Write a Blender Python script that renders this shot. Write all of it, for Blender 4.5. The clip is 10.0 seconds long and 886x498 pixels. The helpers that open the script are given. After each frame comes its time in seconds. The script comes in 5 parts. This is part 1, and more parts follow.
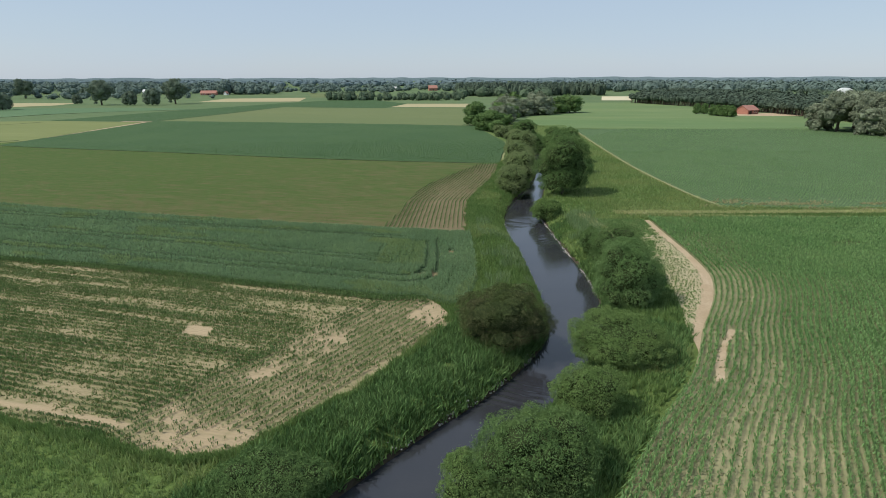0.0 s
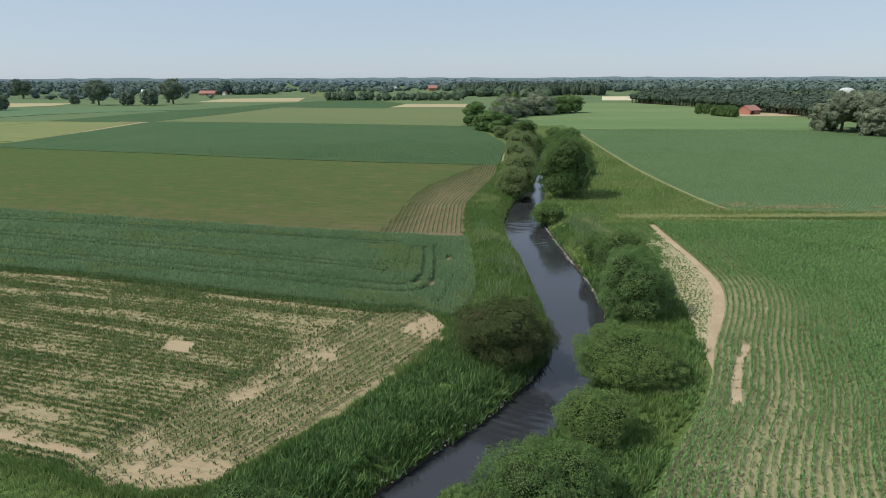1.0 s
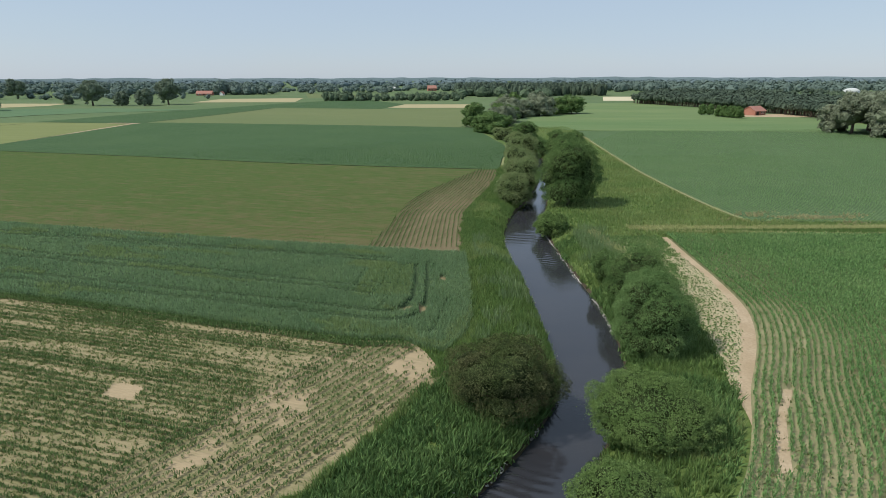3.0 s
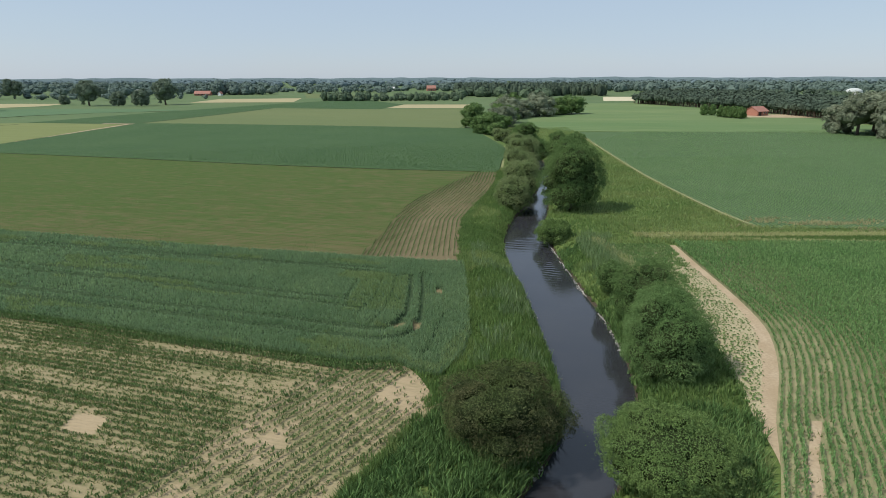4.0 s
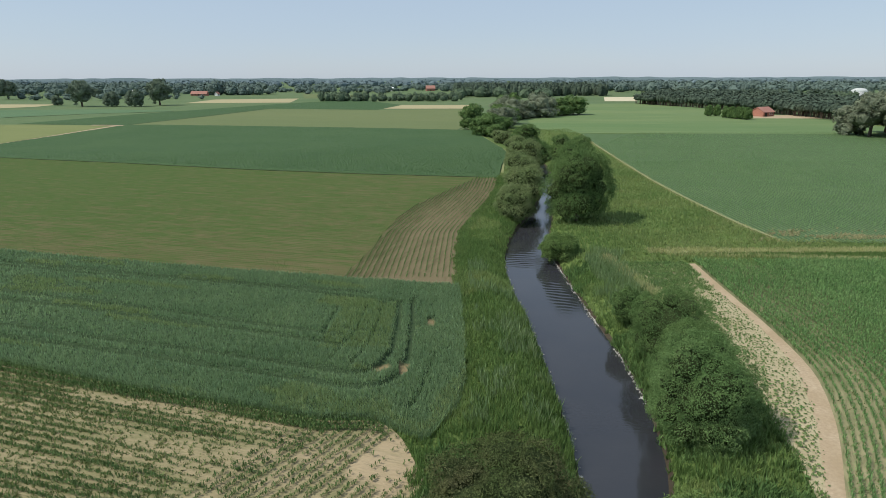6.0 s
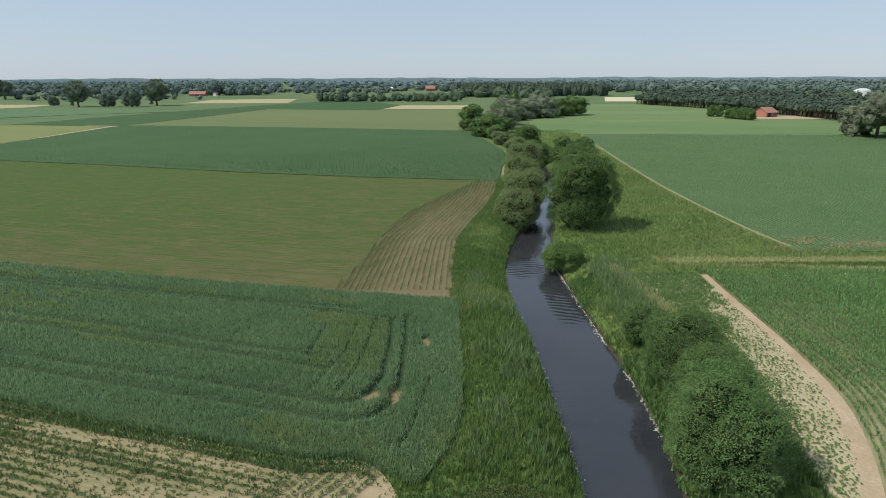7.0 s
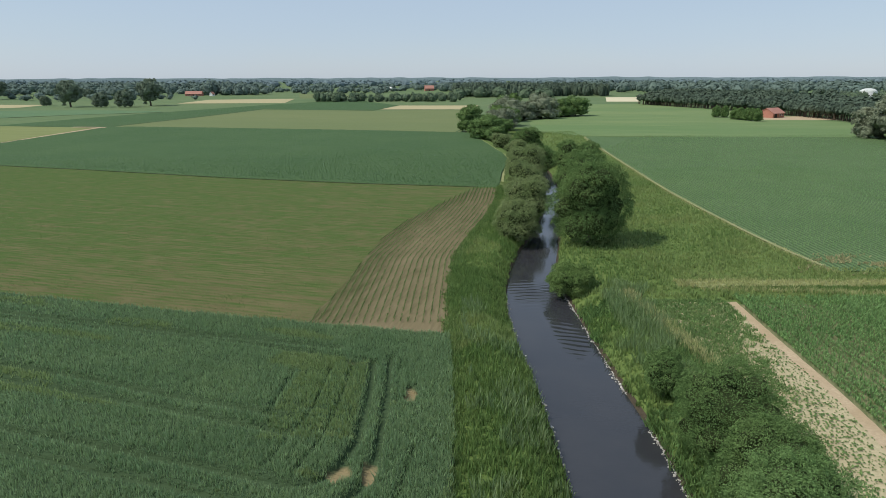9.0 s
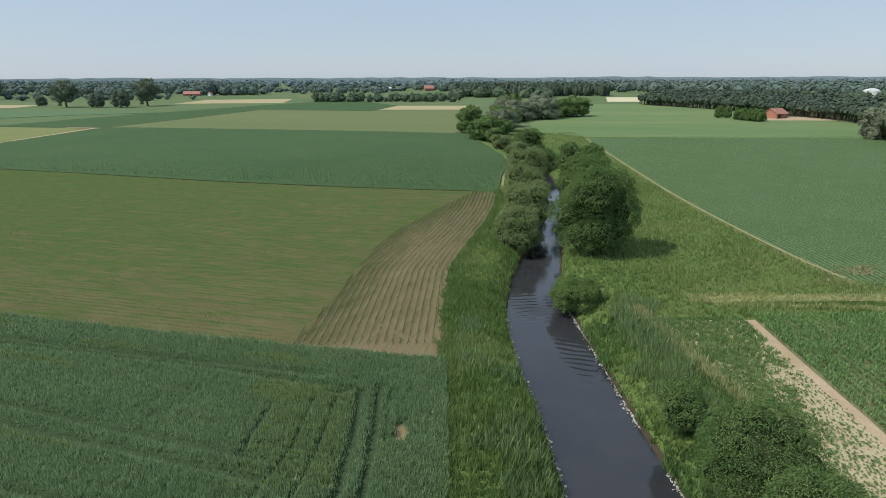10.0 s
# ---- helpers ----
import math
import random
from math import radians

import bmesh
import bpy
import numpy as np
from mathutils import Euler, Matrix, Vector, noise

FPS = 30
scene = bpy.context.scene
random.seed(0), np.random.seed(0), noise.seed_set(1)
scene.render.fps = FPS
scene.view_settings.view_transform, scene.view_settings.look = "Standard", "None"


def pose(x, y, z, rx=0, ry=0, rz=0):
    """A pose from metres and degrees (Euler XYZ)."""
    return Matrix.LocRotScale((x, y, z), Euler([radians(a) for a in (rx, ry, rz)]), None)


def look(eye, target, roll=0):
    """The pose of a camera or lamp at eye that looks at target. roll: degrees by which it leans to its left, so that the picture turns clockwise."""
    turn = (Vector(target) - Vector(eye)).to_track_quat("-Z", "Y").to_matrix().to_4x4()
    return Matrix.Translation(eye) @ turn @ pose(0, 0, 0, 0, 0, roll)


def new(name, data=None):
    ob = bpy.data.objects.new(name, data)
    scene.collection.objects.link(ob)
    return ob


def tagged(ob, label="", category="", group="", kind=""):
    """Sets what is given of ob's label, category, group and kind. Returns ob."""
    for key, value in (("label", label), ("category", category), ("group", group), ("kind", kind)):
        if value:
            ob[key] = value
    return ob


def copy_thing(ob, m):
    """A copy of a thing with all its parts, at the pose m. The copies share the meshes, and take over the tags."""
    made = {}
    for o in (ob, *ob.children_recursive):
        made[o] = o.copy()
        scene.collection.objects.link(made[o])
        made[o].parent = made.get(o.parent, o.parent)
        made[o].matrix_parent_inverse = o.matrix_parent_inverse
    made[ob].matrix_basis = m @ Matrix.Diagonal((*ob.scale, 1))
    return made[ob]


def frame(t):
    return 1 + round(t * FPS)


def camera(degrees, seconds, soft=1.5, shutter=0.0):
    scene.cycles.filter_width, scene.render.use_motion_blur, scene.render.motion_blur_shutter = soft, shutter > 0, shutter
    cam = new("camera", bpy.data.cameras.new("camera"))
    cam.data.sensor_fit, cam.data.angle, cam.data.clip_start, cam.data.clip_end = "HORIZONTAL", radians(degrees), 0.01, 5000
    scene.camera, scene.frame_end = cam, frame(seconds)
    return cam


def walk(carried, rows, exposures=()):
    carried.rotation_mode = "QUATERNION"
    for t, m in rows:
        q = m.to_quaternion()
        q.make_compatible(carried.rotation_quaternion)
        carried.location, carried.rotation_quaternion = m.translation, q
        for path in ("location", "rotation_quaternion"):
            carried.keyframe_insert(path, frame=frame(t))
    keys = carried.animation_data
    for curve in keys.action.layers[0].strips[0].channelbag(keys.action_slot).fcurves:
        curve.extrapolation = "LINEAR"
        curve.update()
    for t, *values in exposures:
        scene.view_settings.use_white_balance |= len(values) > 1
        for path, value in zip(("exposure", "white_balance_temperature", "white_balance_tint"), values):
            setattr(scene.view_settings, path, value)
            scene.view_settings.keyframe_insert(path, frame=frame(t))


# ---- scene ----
cam = camera(75.1, 10.0, soft=0.85)
UNIT = 1.25            # metres to one unit of the plan: maize rows stand 0.75 m apart
METRES, EYE, TILT, LEAN, TURN = 37.27 * UNIT, 20.5 * UNIT, 0.0, 0.0, 0.0
ROWS = [
    (0.0, 0.0, 0.0, 0.0, -0.05, -16.57, 0.15),
    (0.5, 0.004, 0.0378, -0.0007, -0.06, -16.57, 0.16),
    (1.0, 0.0082, 0.081, -0.0015, -0.06, -16.57, 0.16),
    (1.5, 0.0121, 0.1229, -0.0017, -0.06, -16.57, 0.16),
    (2.0, 0.0166, 0.1706, -0.002, -0.07, -16.56, 0.15),
    (2.5, 0.0214, 0.2166, -0.0023, -0.07, -16.56, 0.15),
    (4.0, 0.0354, 0.3664, -0.0021, -0.11, -16.56, 0.15),
    (4.5, 0.0398, 0.4149, -0.0021, -0.12, -16.55, 0.15),
    (5.0, 0.0442, 0.4679, -0.0021, -0.12, -16.56, 0.15),
    (5.5, 0.0483, 0.517, -0.0022, -0.13, -16.56, 0.16),
    (7.0, 0.0617, 0.6723, -0.0028, -0.16, -16.55, 0.18),
    (7.5, 0.0661, 0.7222, -0.0034, -0.16, -16.54, 0.17),
    (8.0, 0.0709, 0.7766, -0.0032, -0.17, -16.55, 0.17),
    (8.5, 0.0758, 0.8278, -0.003, -0.18, -16.56, 0.17),
    (9.0, 0.0815, 0.8847, -0.0031, -0.19, -16.57, 0.16),
    (9.5, 0.086, 0.9374, -0.0025, -0.2, -16.57, 0.17),
    (10.0, 0.0919, 0.9957, -0.0021, -0.2, -16.58, 0.16),
]
walk(cam, [(t, pose(0, 0, EYE, TILT, LEAN, TURN) @ pose(METRES * x, METRES * y, METRES * z, 90 + pitch, roll, yaw)) for t, x, y, z, yaw, pitch, roll in ROWS])

# ---------------------------------------------------------------- light
SUN_AZ, SUN_EL = radians(-104.0), radians(52.0)      # azimuth clockwise from +y
sky_world = bpy.data.worlds.new("summer_sky")
sky_world.use_nodes = True
scene.world = sky_world
wn, wl = sky_world.node_tree.nodes, sky_world.node_tree.links
wn.clear()
sky = wn.new("ShaderNodeTexSky")
sky.sky_type, sky.sun_disc = "NISHITA", False
sky.sun_elevation, sky.sun_rotation = SUN_EL, SUN_AZ
sky.altitude, sky.air_density, sky.dust_density, sky.ozone_density = 60.0, 1.0, 0.4, 1.0
veil = wn.new("ShaderNodeMix")                        # thin high cloud over the clear sky
veil.data_type = "RGBA"
cloud_at = wn.new("ShaderNodeTexCoord")
cloud_map = wn.new("ShaderNodeMapping")
cloud_map.inputs["Scale"].default_value = (1.0, 1.0, 5.0)
cloud = wn.new("ShaderNodeTexNoise")
cloud.inputs["Scale"].default_value, cloud.inputs["Detail"].default_value = 2.2, 5.0
cloud_fac = wn.new("ShaderNodeMapRange")
cloud_fac.inputs["To Min"].default_value, cloud_fac.inputs["To Max"].default_value = 0.58, 0.86
wl.new(cloud_at.outputs["Generated"], cloud_map.inputs["Vector"])
wl.new(cloud_map.outputs["Vector"], cloud.inputs["Vector"])
wl.new(cloud.outputs["Fac"], cloud_fac.inputs["Value"])
wl.new(cloud_fac.outputs[0], veil.inputs["Factor"])
veil.inputs["B"].default_value = (4.65, 5.75, 7.2, 1)
wbg = wn.new("ShaderNodeBackground")
wbg.inputs["Strength"].default_value = 0.10
wout = wn.new("ShaderNodeOutputWorld")
wl.new(sky.outputs["Color"], veil.inputs["A"])
wl.new(veil.outputs["Result"], wbg.inputs["Color"])
wl.new(wbg.outputs[0], wout.inputs["Surface"])

sun = new("sun", bpy.data.lights.new("sun", "SUN"))
sun.data.energy, sun.data.angle, sun.data.color = 3.7, radians(2.0), (1.0, 0.95, 0.87)
sun_way = Vector((math.sin(SUN_AZ) * math.cos(SUN_EL), math.cos(SUN_AZ) * math.cos(SUN_EL), math.sin(SUN_EL)))
sun.matrix_world = look(sun_way * 100, (0, 0, 0))
scene.view_settings.exposure = 0.04

# ---------------------------------------------------------------- materials


def material(name, colours, scales=(0.3, 4.0), rough=0.9, bump=0.0, bump_scale=12.0, island=0.0, through_light=0.0, rows=None, spec=0.1, stretch=None):
    """Base colours mixed by noise at two scales; island: brightness spread from piece to piece;
    rows = (degrees, spacing, colour, strength): drilled rows across a field."""
    m = bpy.data.materials.new(name)
    m.use_nodes = True
    n, l = m.node_tree.nodes, m.node_tree.links
    n.clear()
    out = n.new("ShaderNodeOutputMaterial")
    b = n.new("ShaderNodeBsdfPrincipled")
    b.inputs["Roughness"].default_value = rough
    b.inputs["Specular IOR Level"].default_value = spec
    co = n.new("ShaderNodeTexCoord")
    src = co.outputs["Object"]
    if stretch:
        mp = n.new("ShaderNodeMapping")
        mp.vector_type = "TEXTURE"
        mp.inputs["Rotation"].default_value = (0, 0, -radians(stretch[0]))
        mp.inputs["Scale"].default_value = (1 / stretch[1], 1 / stretch[2], 1)
        l.new(src, mp.inputs["Vector"])
        src = mp.outputs["Vector"]
    col = None
    for i, (scale, detail) in enumerate(((scales[0], 4.0), (scales[1], 6.0))):
        nz = n.new("ShaderNodeTexNoise")
        nz.inputs["Scale"].default_value = scale
        nz.inputs["Detail"].default_value = detail
        nz.inputs["Roughness"].default_value = 0.62
        l.new(src, nz.inputs["Vector"])
        rp = n.new("ShaderNodeValToRGB")
        rp.color_ramp.elements[0].position, rp.color_ramp.elements[1].position = 0.36, 0.64
        if i == 0:
            rp.color_ramp.elements[0].color = (*colours[0], 1)
            rp.color_ramp.elements[1].color = (*colours[1], 1)
            l.new(nz.outputs["Fac"], rp.inputs["Fac"])
            col = rp.outputs["Color"]
        else:
            rp.color_ramp.elements[0].color = (0.0, 0.0, 0.0, 1)
            rp.color_ramp.elements[1].color = (1.0, 1.0, 1.0, 1)
            l.new(nz.outputs["Fac"], rp.inputs["Fac"])
            mx = n.new("ShaderNodeMix")
            mx.data_type = "RGBA"
            k = n.new("ShaderNodeMath")
            k.operation = "MULTIPLY"
            k.inputs[1].default_value = 0.6
            l.new(rp.outputs["Color"], k.inputs[0])
            l.new(k.outputs[0], mx.inputs["Factor"])
            l.new(col, mx.inputs["A"])
            mx.inputs["B"].default_value = (*colours[2 % len(colours)], 1)
            col = mx.outputs["Result"]
    if rows:
        mp = n.new("ShaderNodeMapping")
        mp.inputs["Rotation"].default_value = (0, 0, radians(rows[0]))
        l.new(co.outputs["Object"], mp.inputs["Vector"])
        wv = n.new("ShaderNodeTexWave")
        wv.bands_direction = "Y"
        wv.inputs["Scale"].default_value = math.pi / 10 / rows[1]
        wv.inputs["Distortion"].default_value = 0.6
        wv.inputs["Detail"].default_value = 2.0
        wv.inputs["Detail Scale"].default_value = 3.0
        l.new(mp.outputs["Vector"], wv.inputs["Vector"])
        k = n.new("ShaderNodeMath")
        k.operation = "MULTIPLY"
        k.inputs[1].default_value = rows[3]
        l.new(wv.outputs["Fac"], k.inputs[0])
        mx = n.new("ShaderNodeMix")
        mx.data_type = "RGBA"
        l.new(k.outputs[0], mx.inputs["Factor"])
        l.new(col, mx.inputs["A"])
        mx.inputs["B"].default_value = (*rows[2], 1)
        col = mx.outputs["Result"]
    if island:
        ge = n.new("ShaderNodeNewGeometry")
        mr = n.new("ShaderNodeMapRange")
        mr.inputs["To Min"].default_value, mr.inputs["To Max"].default_value = 1 - island, 1 + island
        l.new(ge.outputs["Random Per Island"], mr.inputs["Value"])
        hs = n.new("ShaderNodeHueSaturation")
        l.new(mr.outputs[0], hs.inputs["Value"])
        l.new(col, hs.inputs["Color"])
        col = hs.outputs["Color"]
    l.new(col, b.inputs["Base Color"])
    if bump:
        nz = n.new("ShaderNodeTexNoise")
        nz.inputs["Scale"].default_value = bump_scale
        nz.inputs["Detail"].default_value = 6.0
        l.new(src, nz.inputs["Vector"])
        bp = n.new("ShaderNodeBump")
        bp.inputs["Strength"].default_value = bump
        bp.inputs["Distance"].default_value = 1.0 / bump_scale
        l.new(nz.outputs["Fac"], bp.inputs["Height"])
        l.new(bp.outputs["Normal"], b.inputs["Normal"])
    if through_light:
        tr = n.new("ShaderNodeBsdfTranslucent")
        l.new(col, tr.inputs["Color"])
        ms = n.new("ShaderNodeMixShader")
        ms.inputs["Fac"].default_value = through_light
        l.new(b.outputs[0], ms.inputs[1])
        l.new(tr.outputs[0], ms.inputs[2])
        l.new(ms.outputs[0], out.inputs["Surface"])
    else:
        l.new(b.outputs[0], out.inputs["Surface"])
    return m


def field_material(name, lush, bare_soil, degrees=0.0, along=8.0, across=0.7, fine=0.25, ragged=0.9, soft=0.3, rows=None, bump=0.6, bump_scale=4.0):
    """A field whose plant cover thins out: lush and bare colours (two each) mixed by the mesh's 'bare' attribute and by
    noise drawn out along the drilled rows, which run at these degrees; rows = (spacing, strength) adds the rows themselves."""
    m = bpy.data.materials.new(name)
    m.use_nodes = True
    n, l = m.node_tree.nodes, m.node_tree.links
    b = n["Principled BSDF"]
    b.inputs["Roughness"].default_value, b.inputs["Specular IOR Level"].default_value = 1.0, 0.08
    co = n.new("ShaderNodeTexCoord")

    def noise(sx, sy, detail):
        mp = n.new("ShaderNodeMapping")
        mp.vector_type = "TEXTURE"
        mp.inputs["Rotation"].default_value, mp.inputs["Scale"].default_value = (0, 0, radians(degrees)), (sx, sy, 1)
        l.new(co.outputs["Object"], mp.inputs["Vector"])
        nz = n.new("ShaderNodeTexNoise")
        nz.inputs["Scale"].default_value, nz.inputs["Detail"].default_value, nz.inputs["Roughness"].default_value = 1.0, detail, 0.6
        l.new(mp.outputs["Vector"], nz.inputs["Vector"])
        return nz.outputs["Fac"], mp.outputs["Vector"]

    def math_node(op, a, q, r=None):
        k = n.new("ShaderNodeMath")
        k.operation = op
        for i, v in enumerate((a, q, r)):
            if v is None:
                continue
            if isinstance(v, (int, float)):
                k.inputs[i].default_value = v
            else:
                l.new(v, k.inputs[i])
        return k.outputs[0]

    def blend(fac, a, c):
        mx = n.new("ShaderNodeMix")
        mx.data_type = "RGBA"
        l.new(fac, mx.inputs["Factor"])
        for sock, v in ((mx.inputs["A"], a), (mx.inputs["B"], c)):
            if isinstance(v, tuple):
                sock.default_value = (*v, 1)
            else:
                l.new(v, sock)
        return mx.outputs["Result"]

    big, _ = noise(along, across, 3.0)
    small, _ = noise(max(fine * 6, 0.5), fine, 3.0)
    grain, _ = noise(6.0, 6.0, 5.0)
    at = n.new("ShaderNodeAttribute")
    at.attribute_name = "bare"
    f = math_node("MULTIPLY_ADD", math_node("SUBTRACT", big, 0.5), ragged * 2, at.outputs["Fac"])
    f = math_node("MULTIPLY_ADD", math_node("SUBTRACT", small, 0.5), ragged * 1.6, f)
    if rows:
        _, vec = noise(1.0, 1.0, 0.0)
        wv = n.new("ShaderNodeTexWave")
        wv.bands_direction = "Y"
        wv.inputs["Scale"].default_value, wv.inputs["Distortion"].default_value = math.pi / 10 / rows[0], 0.5
        wv.inputs["Detail"].default_value, wv.inputs["Detail Scale"].default_value = 2.0, 2.0
        l.new(vec, wv.inputs["Vector"])
        f = math_node("MULTIPLY_ADD", math_node("SUBTRACT", wv.outputs["Fac"], 0.5), rows[1], f)
    mr = n.new("ShaderNodeMapRange")
    mr.inputs["From Min"].default_value, mr.inputs["From Max"].default_value = 0.5 - soft, 0.5 + soft
    l.new(f, mr.inputs["Value"])
    col = blend(mr.outputs[0], blend(small, *lush), blend(grain, *bare_soil))
    l.new(col, b.inputs["Base Color"])
    bp = n.new("ShaderNodeBump")
    bp.inputs["Strength"].default_value, bp.inputs["Distance"].default_value = bump, 1.0 / bump_scale
    l.new(small, bp.inputs["Height"])
    l.new(bp.outputs["Normal"], b.inputs["Normal"])
    return m


def set_bare(me, how):
    """Stores how bare the field lies at each vertex, how(x, y) giving 0 to 1."""
    co = np.zeros(len(me.vertices) * 3)
    me.vertices.foreach_get("co", co)
    me.attributes.new("bare", "FLOAT", "POINT").data.foreach_set("value", np.clip(how(co[0::3], co[1::3]), 0, 1).astype(np.float32))


M_GRASS = material("meadow_grass", [(0.095, 0.15, 0.04), (0.135, 0.18, 0.053), (0.08, 0.128, 0.035)], (0.06, 1.5), bump=0.8, bump_scale=3.0)
M_FARGRASS = material("pasture", [(0.104, 0.158, 0.07), (0.138, 0.184, 0.085), (0.095, 0.144, 0.065)], (0.012, 0.15), bump=0.4, bump_scale=1.0)
M_SOIL = material("dry_sandy_soil", [(0.39, 0.3, 0.19), (0.48, 0.38, 0.26), (0.32, 0.245, 0.155)], (0.35, 5.0), rough=1.0, bump=0.25, bump_scale=6.0)
M_SOIL_GREEN = field_material("weedy_field_soil", ((0.095, 0.118, 0.05), (0.15, 0.165, 0.075)), ((0.25, 0.242, 0.13), (0.37, 0.325, 0.19)), 62, 3.0, 0.8, 0.25, 0.6, 0.4)
M_MAIZE = material("maize_leaf", [(0.165, 0.295, 0.105), (0.228, 0.36, 0.14), (0.128, 0.242, 0.084)], (0.15, 2.0), rough=0.65, island=0.35, through_light=0.38, spec=0.12)
M_MAIZE_DRY = material("stunted_maize_leaf", [(0.118, 0.198, 0.066), (0.16, 0.24, 0.085), (0.088, 0.158, 0.052)], (0.15, 2.0), rough=0.6, island=0.4, through_light=0.35)
# lush colours hold the shade under the stalks; bare ones are worn soil
M_WHEAT_SHADE = field_material("wheat_canopy_shade_and_soil", ((0.036, 0.062, 0.03), (0.06, 0.095, 0.045)), ((0.19, 0.155, 0.08), (0.26, 0.21, 0.12)), -16, 2.5, 0.9, 0.3, 0.25, 0.2, bump=1.0)
M_WHEAT_EAR = material("green_wheat_stalk", [(0.225, 0.335, 0.17), (0.285, 0.395, 0.2), (0.178, 0.275, 0.138)], (0.12, 2.0), rough=0.7, island=0.3, through_light=0.42)
M_OLIVE = field_material("young_crop_field", ((0.05, 0.087, 0.021), (0.084, 0.125, 0.037)), ((0.088, 0.088, 0.037), (0.155, 0.136, 0.066)), -14.5, 7.0, 1.0, 0.4, 1.0, 0.36, rows=(0.66, 0.3))
M_HEADLAND = field_material("headland_soil", ((0.074, 0.078, 0.033), (0.1, 0.098, 0.044)), ((0.145, 0.12, 0.066), (0.212, 0.174, 0.102)), 75, 5.0, 1.2, 0.3, 0.7, 0.5)
M_TRACK = material("worn_grass_track", [(0.24, 0.26, 0.115), (0.29, 0.29, 0.14), (0.19, 0.22, 0.085)], (0.2, 2.0), rough=1.0, bump=0.5, bump_scale=5.0)
M_PALESAND = material("pale_loamy_sand", [(0.4, 0.335, 0.21), (0.47, 0.4, 0.26), (0.3, 0.275, 0.155)], (0.4, 5.0), rough=1.0, bump=0.25, bump_scale=6.0)
M_PALEEDGE = material("pale_dry_edge", [(0.25, 0.26, 0.13), (0.3, 0.29, 0.155), (0.19, 0.22, 0.095)], (0.3, 2.0), rough=1.0)
M_DARKCROP = material("beet_field", [(0.05, 0.098, 0.04), (0.062, 0.111, 0.0455), (0.075, 0.127, 0.053)], (0.04, 1.4), bump=1.0, bump_scale=1.6)
# the dark row lines put the shadow between rows into the colour
M_RCROP = material("potato_field", [(0.118, 0.192, 0.08), (0.148, 0.222, 0.096), (0.095, 0.158, 0.066)], (0.05, 1.6), bump=0.8, bump_scale=2.0, rows=(-88, 0.66, (0.042, 0.072, 0.032), 0.8))
M_LIGHT = material("light_pasture_field", [(0.118, 0.189, 0.0747), (0.18, 0.229, 0.0978), (0.0997, 0.167, 0.0644)], (0.02, 0.3), bump=0.4, bump_scale=1.2, stretch=(4, 0.12, 1.0))
M_PALECROP = material("pale_grain_field", [(0.134, 0.169, 0.0723), (0.152, 0.181, 0.0775), (0.126, 0.156, 0.0649)], (0.02, 0.3), bump=0.4, bump_scale=1.2, stretch=(12, 0.12, 1.0))
M_TAN = material("ripe_grain_field", [(0.36, 0.32, 0.18), (0.33, 0.3, 0.16), (0.4, 0.34, 0.2)], (0.02, 0.3), stretch=(12, 0.12, 1.0))
M_YELLOW = material("yellow_green_grain_field", [(0.171, 0.198, 0.0743), (0.201, 0.221, 0.0891), (0.149, 0.182, 0.0643)], (0.02, 0.3), bump=0.4, bump_scale=1.2, stretch=(10, 0.12, 1.0))
M_PALESTUB = material("pale_stubble", [(0.55, 0.50, 0.34), (0.5, 0.46, 0.30), (0.58, 0.52, 0.36)], (0.02, 0.3))
M_POTATO = material("potato_leaf", [(0.2, 0.325, 0.14), (0.25, 0.37, 0.168), (0.165, 0.28, 0.115)], (0.1, 1.5), rough=0.7, island=0.22, through_light=0.4, spec=0.1)
M_WEED = material("low_weed_leaf", [(0.2, 0.25, 0.095), (0.27, 0.3, 0.13), (0.15, 0.205, 0.07)], (0.2, 1.5), rough=0.8, island=0.35, through_light=0.35, spec=0.1)
M_WEEDCLUMP = material("weed_clump_leaf", [(0.165, 0.285, 0.098), (0.23, 0.33, 0.125), (0.15, 0.21, 0.08)], (0.5, 2.0), rough=0.7, island=0.35, through_light=0.4)
M_DRYGRASS = material("dried_grass_blade", [(0.36, 0.335, 0.18), (0.43, 0.395, 0.22), (0.29, 0.28, 0.135)], (0.3, 2.0), rough=0.8, island=0.25, through_light=0.3)
M_FIELDSOIL = field_material("sandy_field_soil", ((0.168, 0.168, 0.077), (0.255, 0.232, 0.122)), ((0.32, 0.25, 0.15), (0.43, 0.34, 0.215)), -16, 4.0, 0.6, 0.2, 0.6, 0.5)
M_WHEAT_PALE = material("pale_wheat_stalk", [(0.25, 0.345, 0.145), (0.305, 0.385, 0.172), (0.205, 0.292, 0.118)], (0.12, 2.0), rough=0.7, island=0.3, through_light=0.42)
M_CLOVER = material("clover_field", [(0.10, 0.17, 0.085), (0.12, 0.19, 0.092), (0.085, 0.15, 0.075)], (0.03, 0.4), bump=0.4, bump_scale=1.5)
M_LEAF_O = material("olive_willow_leaf", [(0.2, 0.268, 0.112), (0.268, 0.312, 0.146), (0.155, 0.218, 0.086)], (0.2, 1.0), rough=0.85, island=0.3, through_light=0.38, spec=0.05)
M_BEET = material("beet_leaf", [(0.0933, 0.172, 0.07), (0.126, 0.21, 0.0858), (0.0765, 0.144, 0.056)], (0.1, 1.5), rough=0.7, island=0.25, through_light=0.3, spec=0.1)
